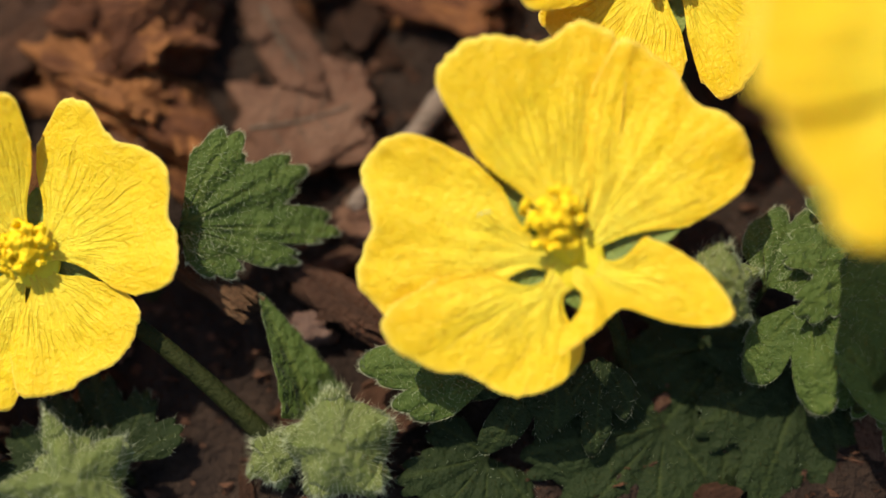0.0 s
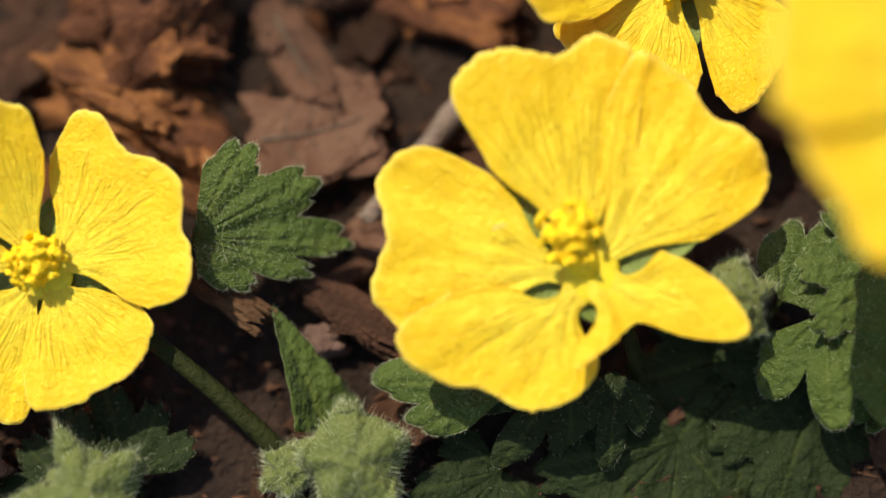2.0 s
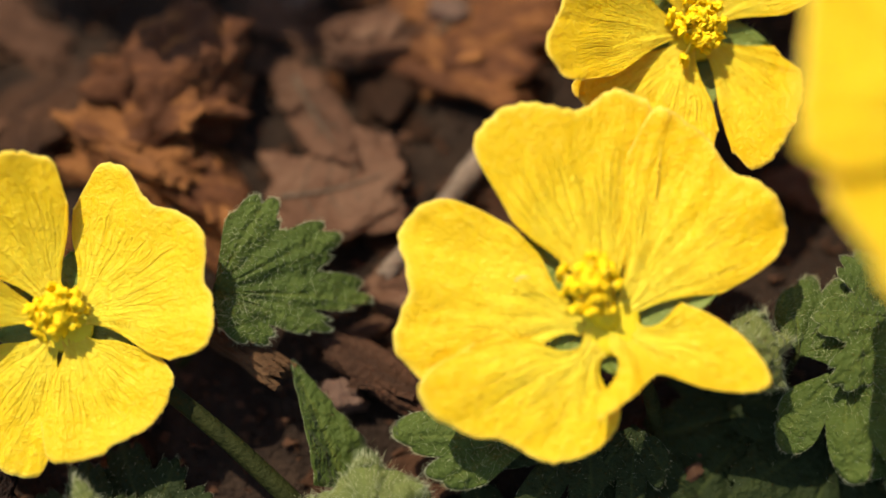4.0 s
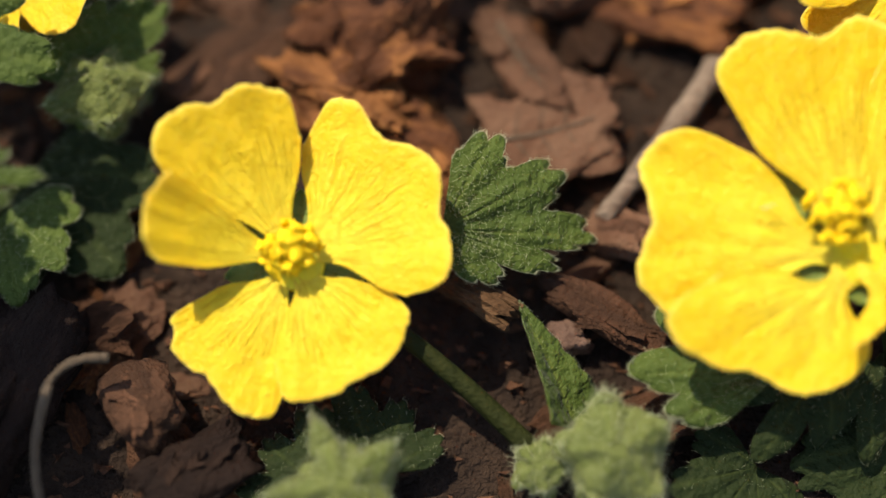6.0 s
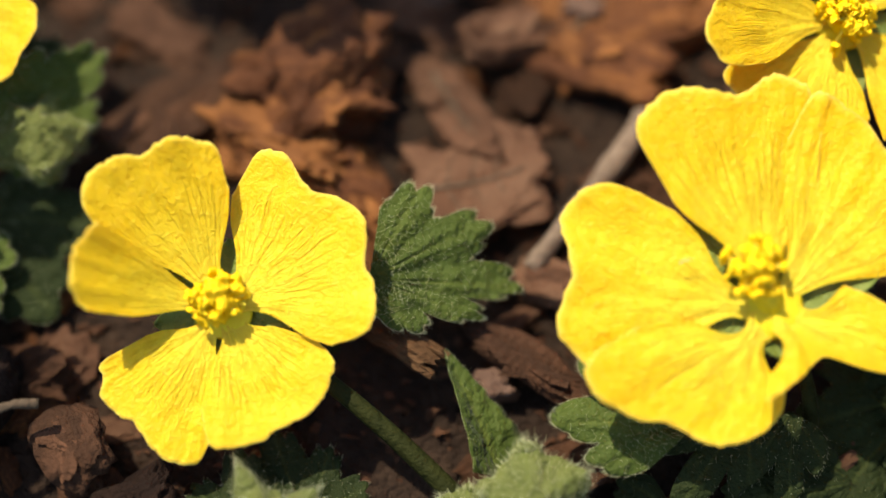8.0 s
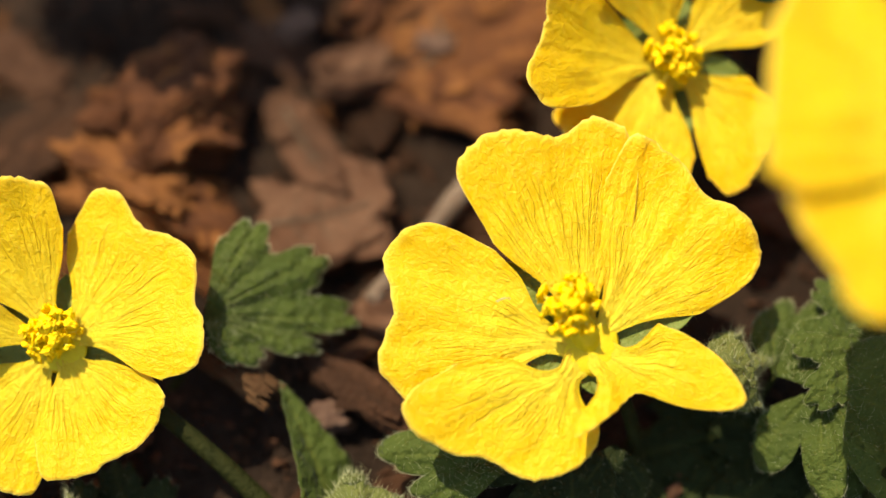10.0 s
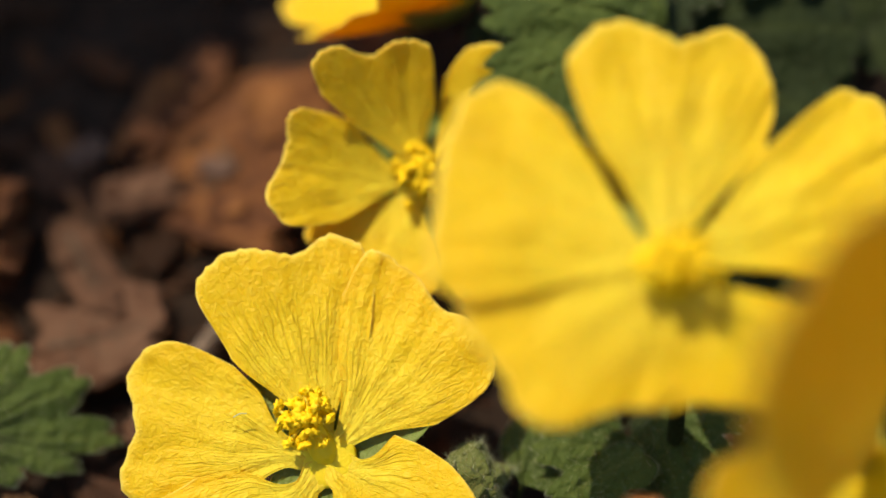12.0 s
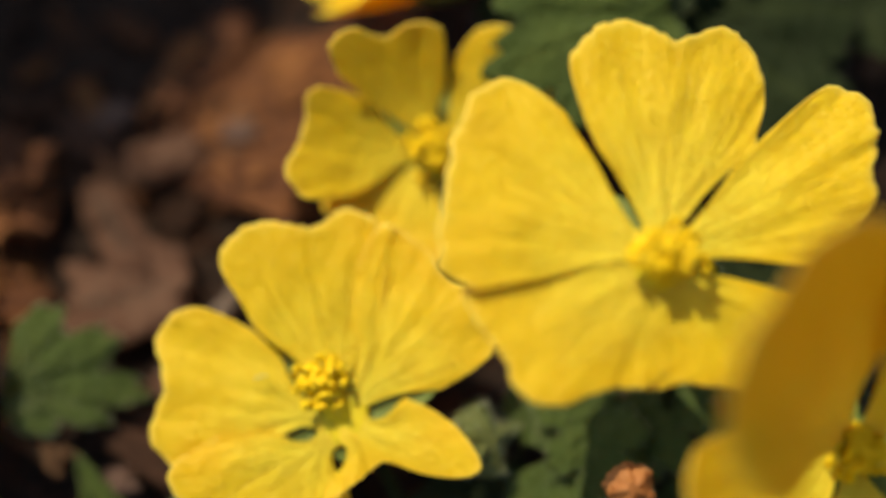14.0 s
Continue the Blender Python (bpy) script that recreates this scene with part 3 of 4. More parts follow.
# below and around the main flower
leaf((-0.55, -0.52, 0.55), (-1.78, -0.72, 0.62), (0, -0.25, 0.95), 0.80, 3, MID, root_at(-0.2, -0.5), 12, depth=0.28, spread=58, teeth=1, fold=-0.05, halves=(0.70, 1.0))
leaf((-0.15, -0.30, 0.50), (-0.62, -1.20, 0.20), (0.1, -0.45, 0.9), 0.62, 3, SHADED_LEAF, root_at(0.1, -0.2), 13, depth=0.42, spread=75, teeth=1, mat=LEAF_SHADED, hairs=70)
leaf((0.25, -0.25, 0.45), (0.32, -1.05, 0.15), (0.1, -0.45, 0.9), 0.60, 3, SHADED_LEAF, root_at(0.4, -0.1), 14, depth=0.42, spread=75, teeth=1, mat=LEAF_SHADED, hairs=70)
leaf((1.95, 0.42, 0.80), (2.68, -0.58, 0.88), (-0.25, -0.4, 0.9), 0.80, 5, "crinkled green leaf with hairy lobed tips", root_at(1.4, 0.3), 15, depth=0.36, spread=100, teeth=1, hairs=420)
leaf((1.55, 0.45, 0.85), (2.10, 1.30, 1.05), (-0.2, -0.4, 0.9), 0.60, 3, MID, root_at(1.4, 0.3), 16, depth=0.35, spread=80, teeth=1)
leaf((1.45, 0.25, 0.10), (0.60, -1.05, -0.05), (0, -0.3, 0.95), 0.75, 5, SHADED_LEAF, root_at(1.5, 0.3), 17, mat=LEAF_SHADED, hairs=50)
leaf((2.1, 0.2, 0.05), (1.75, -1.35, -0.1), (0.1, -0.3, 0.95), 0.80, 5, SHADED_LEAF, root_at(2.1, 0.4), 18, mat=LEAF_SHADED, hairs=50)
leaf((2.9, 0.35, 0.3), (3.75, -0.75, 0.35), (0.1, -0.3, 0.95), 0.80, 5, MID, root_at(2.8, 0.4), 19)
leaf((0.9, -0.6, -0.05), (0.1, -1.75, -0.2), (0.1, -0.3, 0.95), 0.80, 5, SHADED_LEAF, root_at(1.0, -0.4), 20, mat=LEAF_SHADED, hairs=50)
leaf((-0.6, -1.1, -0.1), (-1.1, -1.95, -0.1), (0.1, -0.3, 0.95), 0.80, 5, SHADED_LEAF, root_at(-0.4, -0.9), 21, mat=LEAF_SHADED, hairs=50)
# narrow leaf and low leaf between the two flowers
narrow_leaf((-2.16, -1.00, 0.05), (-2.70, -0.10, 0.54), (0.80, -0.45, 0.42), 0.36, "narrow pointed dark green leaf standing upright", root_at(-2.1, -1.2), 22)
leaf((-3.75, -1.65, 0.0), (-4.15, -0.95, 0.12), (0.1, -0.3, 0.95), 0.95, 5, SHADED_LEAF, root_at(-3.6, -1.8), 23, mat=LEAF_SHADED, hairs=140)
leaf((-4.1, -1.9, 0.0), (-4.85, -1.45, 0.05), (0.1, -0.3, 0.95), 0.85, 5, SHADED_LEAF, root_at(-4.0, -2.0), 24, mat=LEAF_SHADED, hairs=140)
# leaves by the far side of the small flower
leaf((-7.3, 0.65, 0.35), (-6.35, -0.15, 0.35), (0.05, -0.35, 0.93), 1.0, 5, SHADED_LEAF, root_at(-7.5, 0.7), 25, depth=0.2, teeth=2, mat=LEAF_SHADED)
leaf((-7.4, 0.1, 0.5), (-7.0, -0.75, 0.4), (0.05, -0.35, 0.93), 0.9, 5, MID, root_at(-7.6, 0.3), 26, depth=0.2, teeth=2)
leaf((-8.04, 0.87, 1.90), (-6.89, 0.80, 1.90), (0.1, -0.4, 0.9), 0.95, 5, "pale green leaf raised close to view", root_at(-8.0, 1.2), 27, depth=0.4)
leaf((-7.49, -0.36, 1.70), (-6.64, -0.18, 1.70), (0.1, -0.4, 0.9), 0.46, 5, "pale green leaf raised close to view", root_at(-8.0, 0.4), 28, depth=0.4)
leaf((-7.0, 1.2, 1.0), (-6.20, 2.10, 1.35), (0.5, -0.4, 0.75), 0.5, 3, "curled green leaf with wavy edge", root_at(-7.1, 1.0), 29, depth=0.2, fold=0.4)
leaf((-7.4, 1.9, 0.9), (-6.7, 2.5, 0.9), (0.1, -0.4, 0.9), 0.8, 5, SHADED_LEAF, root_at(-7.5, 1.8), 30, mat=LEAF_SHADED)
# big leaves behind the tall flower
leaf((2.45, 4.25, 2.85), (0.72, 3.25, 2.75), (0.1, -0.45, 0.9), 0.72, 5, "broad toothed green leaf behind the tall flower", root_at(2.6, 4.4), 31, depth=0.22, teeth=3, hairs=300)
leaf((2.60, 4.65, 2.4), (4.45, 3.55, 2.15), (0.1, -0.4, 0.92), 0.85, 5, "large serrated leaf, its green darkened for shade", root_at(2.6, 4.6), 32, depth=0.18, teeth=3, mat=LEAF_SHADED, hairs=320)
leaf((3.0, 4.9, 2.3), (4.6, 5.2, 2.6), (0.1, -0.4, 0.92), 0.85, 5, "large serrated leaf, its green darkened for shade", root_at(2.8, 4.9), 33, depth=0.2, teeth=3, mat=LEAF_SHADED)
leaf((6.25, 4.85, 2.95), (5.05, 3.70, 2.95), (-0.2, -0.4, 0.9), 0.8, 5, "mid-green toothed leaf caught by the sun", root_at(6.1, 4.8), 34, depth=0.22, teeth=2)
leaf((2.2, 5.3, 2.5), (2.55, 4.35, 2.75), (0.0, -0.4, 0.92), 0.8, 5, SHADED_LEAF, root_at(2.1, 5.6), 35, depth=0.22, teeth=3, mat=LEAF_SHADED)
leaf((1.0, 5.2, 2.2), (1.75, 4.35, 2.45), (0.0, -0.4, 0.92), 0.8, 5, SHADED_LEAF, root_at(0.9, 5.4), 36, mat=LEAF_SHADED)
leaf((4.3, 5.6, 2.4), (5.3, 4.75, 2.55), (0.0, -0.4, 0.92), 0.8, 5, SHADED_LEAF, root_at(4.2, 5.8), 37, mat=LEAF_SHADED)
leaf((3.5, 3.0, 1.0), (4.6, 2.2, 0.9), (0.0, -0.4, 0.92), 0.8, 5, SHADED_LEAF, root_at(3.4, 3.2), 38, mat=LEAF_SHADED, hairs=50)
leaf((4.9, 3.2, 1.0), (5.9, 2.4, 0.9), (0.0, -0.4, 0.92), 0.8, 5, SHADED_LEAF, root_at(4.8, 3.4), 39, mat=LEAF_SHADED, hairs=50)
leaf((3.26, 6.34, 3.00), (3.19, 4.64, 3.00), (0.0, -0.4, 0.92), 0.62, 5, "mid-green toothed leaf caught by the sun", root_at(3.3, 6.6), 45, depth=0.22, teeth=2)
# unseen tall leaves, added out of view to shade the soil beyond
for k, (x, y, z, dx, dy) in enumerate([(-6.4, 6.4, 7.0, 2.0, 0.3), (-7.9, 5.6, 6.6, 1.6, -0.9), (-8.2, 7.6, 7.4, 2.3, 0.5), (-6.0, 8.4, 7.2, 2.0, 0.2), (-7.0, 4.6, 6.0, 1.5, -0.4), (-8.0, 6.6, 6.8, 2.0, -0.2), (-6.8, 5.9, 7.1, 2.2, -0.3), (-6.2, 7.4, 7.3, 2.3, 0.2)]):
    leaf((x, y, z), (x + dx, y + dy, z + 0.1), (0.1, -0.1, 0.98), 0.85, 5, "unseen tall leaf added to shade the soil", root_at(-9.5, 9.5), 60 + k, mat=LEAF_SHADED, hairs=0, bow=(0, 0, 1.0), depth=0.2)
# raised leaves added outside the view, to cast shade on the near corner's soil
leaf((-10.0, 0.2, 5.0), (-8.55, 0.15, 5.0), (0, -0.1, 0.99), 0.9, 5, "unseen raised leaf added to shade the soil", root_at(-10.8, -0.3), 70, hairs=0, depth=0.15, bow=(0, 0, 0.5))
leaf((-10.0, -0.9, 5.0), (-7.80, -1.0, 5.0), (0, -0.1, 0.99), 0.9, 5, "unseen raised leaf added to shade the soil", root_at(-10.8, -0.6), 71, hairs=0, depth=0.15, bow=(0, 0, 0.5))
# low leaves under the tall flower
leaf((2.5, 0.9, 0.9), (1.75, 0.05, 1.05), (0.0, -0.4, 0.92), 0.8, 5, MID, root_at(2.6, 1.0), 40, depth=0.3)
leaf((2.7, 1.2, 1.0), (3.45, 0.55, 1.25), (0.0, -0.4, 0.92), 0.8, 5, MID, root_at(2.6, 1.2), 41, depth=0.3)
leaf((4.0, 1.2, 0.7), (4.7, 0.2, 0.8), (0.0, -0.4, 0.92), 0.9, 5, SHADED_LEAF, root_at(3.9, 1.4), 42, mat=LEAF_SHADED)
leaf((3.2, 1.6, 0.7), (2.3, 2.5, 0.9), (0.0, -0.4, 0.92), 0.9, 5, SHADED_LEAF, root_at(3.3, 1.5), 43, mat=LEAF_SHADED)
leaf((3.9, 1.7, 0.8), (4.9, 1.9, 0.9), (0.0, -0.4, 0.92), 0.9, 5, SHADED_LEAF, root_at(3.8, 1.6), 44, mat=LEAF_SHADED)


# ---- buds ----
def bud(at, axis, size, label, root, seed, points=5, star=0.22, flare=0.5, hairs=900, mat=None, tall=1.0):
    """A closed hairy calyx with five ribs, each ending in a pointed sepal tip."""
    at, axis = Vector(at), Vector(axis).normalized()
    rot = axis.to_track_quat("Z", "Y").to_matrix().to_4x4()
    top = base_of("flower_bud", at, rot)
    tagged(top, label, "flower bud", "hairy buds")
    rng = random.Random(seed)
    rings, around = 18, 60
    bm = bmesh.new()
    layer = bm.loops.layers.uv.verify()
    rows, nodes = [], []
    for i in range(rings):
        u = i / (rings - 1)
        prof = math.sin(math.pi * (0.10 + 0.86 * u)) ** 0.75
        row = []
        for k in range(around):
            a = 2 * math.pi * k / around
            rib = 1 - abs(((a * points / (2 * math.pi)) % 1.0) - 0.5) * 2
            r = size * prof * (1 - star + 2 * star * rib**1.5) * (1 + 0.24 * noise.noise((math.cos(a) * 2, math.sin(a) * 2, u * 4 + seed)) + 0.05 * math.sin(a * 15 + 3 * u))
            z = size * tall * (-0.62 + 1.15 * u + 0.12 * rib * u)
            p = Vector((r * math.cos(a), r * math.sin(a), z))
            nodes.append(p)
            row.append(bm.verts.new(p))
        rows.append(row)
    for i, (r0, r1) in enumerate(zip(rows, rows[1:])):
        for k in range(around):
            f = bm.faces.new((r0[k], r0[(k + 1) % around], r1[(k + 1) % around], r1[k]))
            for loop in f.loops:
                loop[layer].uv = (max(0.0, 1 - abs((k * points / around) % 1.0 - 0.5) / 0.08) * 0.7, i / rings)
    bm.faces.new(rows[0])
    bm.faces.new(rows[-1])
    part("calyx", bm, mat or CALYX, top)
    for k in range(points):
        a0 = 2 * math.pi * (k + 0.5) / points
        out = Vector((math.cos(a0), math.sin(a0), 0))
        across = Vector((-math.sin(a0), math.cos(a0), 0))
        reach = flare * size * rng.uniform(0.8, 1.2)
        grid = []
        for i in range(9):
            u = i / 8
            w = size * 0.36 * (1 - u) ** 0.8 + 0.004
            mid = out * (size * 0.70 + reach * u) + Vector((0, 0, size * tall * (0.22 + 0.42 * u - 0.25 * u * u)))
            grid.append([mid + across * (w * s) - Vector((0, 0, abs(s) * w * 0.5)) for s in (1, 0.66, 0.33, 0, -0.33, -0.66, -1)])
        bs = bmesh.new()
        sheet(bs, grid, 0.02, lambda i, j: (0.6 if j == 3 else 0.0, i / 8))
        part("sepal", bs, mat or CALYX, top)
        nodes += [Vector(p) for row in grid for p in row] * 2
    bm = bmesh.new()
    for _ in range(hairs):
        p = rng.choice(nodes)
        d = (Vector((p.x, p.y, p.z * 0.4 + rng.uniform(0, 0.1))).normalized() + Vector((rng.uniform(-0.5, 0.5), rng.uniform(-0.5, 0.5), rng.uniform(-0.4, 0.5)))).normalized()
        spike(bm, p, d, 0.016 + 0.12 * rng.random() ** 3, 0.0009)
    part("hairs", bm, HAIR, top, "dense soft whitish hairs")
    inv = (Matrix.Translation(at) @ rot).inverted()
    bm = bmesh.new()
    tube(bm, bent((0, 0, -size * 0.5), inv @ Vector(root), (0.05, 0.05, 0), 10), [0.07] + [0.05] * 10, 8)
    part("stem", bm, STEM, top, "short green stalk")
    return top


HAIRY = "hairy pale green flower bud with pointed sepals"
bud((-3.98, -1.95, 0.30), (0.05, -0.2, 0.95), 0.44, HAIRY, root_at(-3.9, -2.3), 1, star=0.20, flare=0.66, hairs=4200)
bud((-1.84, -1.32, 0.30), (0.0, -0.35, 0.93), 0.46, "rounded hairy green bud with ribbed sepals", root_at(-1.8, -1.6), 2, star=0.15, flare=0.34, hairs=5200)
bud((-2.42, -1.42, 0.05), (-0.2, -0.3, 0.93), 0.24, "small pale green bud beside a larger one", root_at(-2.4, -1.7), 6, star=0.12, flare=0.25, hairs=1600)
bud((1.15, 0.32, 1.0), (0.6, -0.2, 0.75), 0.34, "small hairy green bud behind the folded petal", root_at(0.9, 0.2), 3, star=0.14, flare=0.35, hairs=2400)
bud((-6.72, 1.28, 0.95), (0.1, -0.1, 0.95), 0.45, HAIRY, root_at(-6.8, 1.0), 4, star=0.18, flare=0.45, hairs=2600)
bud((2.50, -0.52, 2.35), (0.15, -0.5, 0.85), 0.20, "withered orange bud drooping between the tall flowers", root_at(2.5, -0.3), 5, star=0.06, flare=0.12, hairs=60, tall=1.5,
    mat=plain_material("faded_orange", (0.36, 0.125, 0.03), (0.48, 0.20, 0.06), 500, 0.0003, 0.6, 0.2, (0.5, 0.20, 0.04)))

# closest flower, darker side towards the view
flower((4.22, -0.06, 2.57), (26.0, 6.1, 10.7), [
    (145, 52, 1.35, 0.04, [1.12, 1.52, 1.7, 1.77, 1.81, 1.79, 1.73, 1.79, 1.81, 1.77, 1.7, 1.52, 1.12], {"power": 1.1}),
    (64, 40, 1.5, 0.04, [1.07, 1.45, 1.62, 1.69, 1.72, 1.7, 1.65, 1.7, 1.72, 1.69, 1.62, 1.45, 1.07], {"power": 1.1}),
    (208, 38, 0.75, 0.04, [1.09, 1.48, 1.66, 1.73, 1.76, 1.75, 1.69, 1.75, 1.76, 1.73, 1.66, 1.48, 1.09], {}),
    (275, 38, 0.40, 0.04, [1.04, 1.41, 1.58, 1.65, 1.68, 1.66, 1.61, 1.66, 1.68, 1.65, 1.58, 1.41, 1.04], {}),
    (350, 38, 0.80, 0.04, [1.09, 1.48, 1.66, 1.73, 1.76, 1.75, 1.69, 1.75, 1.76, 1.73, 1.66, 1.48, 1.09], {}),
], "large yellow flower with amber backlit petals over leaves", (4.5, 0.3, 0.2), (0.1, 0.1, 0), 5, sepals=(100, 30, 172, 240, 312))

# flower seen from the side, beyond the small one
flower((0.42, 5.16, 2.26), (-4.0, -50.0, 10.0), [
    (170, 40, 0.95, 0.05, [0.82, 1.11, 1.25, 1.3, 1.32, 1.31, 1.27, 1.31, 1.32, 1.3, 1.25, 1.11, 0.82], {}),
    (235, 40, 1.0, 0.05, [0.79, 1.07, 1.2, 1.25, 1.27, 1.26, 1.22, 1.26, 1.27, 1.25, 1.2, 1.07, 0.79], {}),
    (300, 40, 1.0, 0.05, [0.76, 1.02, 1.15, 1.19, 1.22, 1.21, 1.17, 1.21, 1.22, 1.19, 1.15, 1.02, 0.76], {}),
    (20, 40, 1.0, 0.05, [0.79, 1.07, 1.2, 1.25, 1.27, 1.26, 1.22, 1.26, 1.27, 1.25, 1.2, 1.07, 0.79], {}),
    (95, 40, 0.95, 0.05, [0.82, 1.11, 1.25, 1.3, 1.32, 1.31, 1.27, 1.31, 1.32, 1.3, 1.25, 1.11, 0.82], {}),
], "half-open yellow flower seen from its side", (0.8, 4.3, 0.7), (0.2, 0.0, 0), 6, sepals=(200, 268, 335, 55, 130), sepal_len=0.85, sepal_rise=0.75)

# flower at the far side
flower((-7.70, 2.08, 1.65), (24.0, -4.0, 5.0), [
    (330, 36, 0.2, 0.04, [0.64, 0.86, 0.97, 1.01, 1.03, 1.02, 0.99, 1.02, 1.03, 1.01, 0.97, 0.86, 0.64], {}),
    (42, 36, 0.2, 0.04, [0.64, 0.86, 0.97, 1.01, 1.03, 1.02, 0.99, 1.02, 1.03, 1.01, 0.97, 0.86, 0.64], {}),
    (114, 36, 0.2, 0.04, [0.64, 0.86, 0.97, 1.01, 1.03, 1.02, 0.99, 1.02, 1.03, 1.01, 0.97, 0.86, 0.64], {}),
    (186, 36, 0.2, 0.04, [0.64, 0.86, 0.97, 1.01, 1.03, 1.02, 0.99, 1.02, 1.03, 1.01, 0.97, 0.86, 0.64], {}),
    (258, 36, 0.2, 0.04, [0.64, 0.86, 0.97, 1.01, 1.03, 1.02, 0.99, 1.02, 1.03, 1.01, 0.97, 0.86, 0.64], {}),
], "yellow flower above green leaves at the edge", (-7.6, 1.6, 0.3), (0.0, 0.1, 0), 7, sepals=(6, 78, 150, 222, 294))


# ---- litter on the ground ----
def chunk_mesh(name, size, seed, mat, rough=0.22, fibre=0.5, cuts=6, flat=0.0):
    """An irregular broken piece, longer along x, with split ends and a fibrous face."""
    bm = bmesh.new()
    bmesh.ops.create_cube(bm, size=2.0)
    bmesh.ops.subdivide_edges(bm, edges=bm.edges[:], cuts=cuts, use_grid_fill=True)
    off = Vector((seed * 3.7, seed * 1.9, seed * 5.3))
    for v in bm.verts:
        p = v.co.copy()
        ball = p.normalized() * 1.25
        q = p.lerp(ball, 0.42)
        q *= 1 + rough * noise.noise(p * 1.1 + off) * 1.6
        q *= 1 + rough * 0.55 * noise.noise(p * 2.9 + off) + rough * 0.35 * noise.noise(p * 6.5 + off)
        q.x *= 1 + 0.30 * noise.noise(Vector((p.y * 2.4, p.z * 2.4, 0)) + off) * (abs(p.x) ** 3)
        q.z += fibre * 0.28 * noise.noise(Vector((p.x * 0.7, p.y * 4.5, p.z)) + off)
        q.y += 0.22 * noise.noise(Vector((p.x * 1.6, 0, p.z)) + off)
        q.z += flat * (q.x**2) * 0.3
        v.co = Vector((q.x * size[0], q.y * size[1], q.z * size[2]))
    bm.transform(Matrix.Scale(CM, 4))
    bmesh.ops.recalc_face_normals(bm, faces=bm.faces)
    data = bpy.data.meshes.new(name)
    bm.to_mesh(data)
    bm.free()
    data.materials.append(mat)
    data.polygons.foreach_set("use_smooth", [cuts > 5] * len(data.polygons))
    return data


def chunk(name, at, size, turn, seed, mat, label, category, group="", flakes=0, **kw):
    ob = new(name, chunk_mesh(name, size, seed, mat, **kw))
    ob.matrix_world = Matrix.Translation(Vector(at) * CM) @ pose(0, 0, 0, *turn)
    tagged(ob, label, category, group)
    rng = random.Random(seed * 7)
    for k in range(flakes):
        wide = rng.uniform(0.22, 0.42)
        data = chunk_mesh("flake", (size[0] * wide * 1.3, size[1] * wide, size[2] * 0.16), seed * 11 + k, mat, cuts=5, rough=0.4)
        x, y = rng.uniform(-0.62, 0.62), rng.uniform(-0.55, 0.55)
        z = size[2] * (0.98 - 0.45 * max(abs(x), abs(y)) ** 2)
        share_part("flake", data, ob, Matrix.Translation(Vector((x * size[0], y * size[1], z)) * CM) @ pose(0, 0, 0, rng.uniform(-16, 16), rng.uniform(-16, 16), rng.uniform(-35, 35)))
    return ob


def dead_leaf(at, size, turn, seed, label):
    """A curled dry leaf with a raised midrib and side veins."""
    ob = chunk("dead_leaf", at, size, turn, seed, LITTER, label, "dead leaf", "dead leaves", flat=0.6, cuts=12, rough=0.26)
    bm = bmesh.new()
    lift = lambda x: size[2] * (1.15 + 0.3 * (x / size[0]) ** 2)
    tube(bm, [(x * size[0], 0.10 * size[1] * x * x, lift(x * size[0])) for x in (-0.95, -0.6, -0.2, 0.2, 0.6, 0.9)], [0.024, 0.022, 0.019, 0.016, 0.012, 0.007], 6)
    part("midrib", bm, STRAW, ob, "paler brown midrib")
    for side in (1, -1):
        for x in (-0.55, -0.1, 0.35):
            bm = bmesh.new()
            tube(bm, [((x + 0.22 * f) * size[0], side * (0.1 + 0.65 * f) * size[1], lift(x * size[0]) * (1 - 0.25 * f)) for f in (0, 0.35, 0.7, 1.0)], [0.011, 0.009, 0.007, 0.004], 5)
            part("side_vein", bm, STRAW, ob)
    return ob


def twig(name, a, b, r, bow, mat, label, category, seed, taper=0.7):
    a, b = Vector(a), Vector(b)
    ob_base = (a + b) / 2
    rng = random.Random(seed)
    pts = bent(a - ob_base, b - ob_base, bow, 16)
    bm = bmesh.new()
    n = 10
    random.seed(seed)
    tube(bm, pts, [r * (1 - (1 - taper) * k / 16) * rng.uniform(0.9, 1.1) for k in range(17)], n, 0.10)
    ob = part(name, bm, mat)
    ob.matrix_world = Matrix.Translation(ob_base * CM)
    tagged(ob, label, category)
    return ob


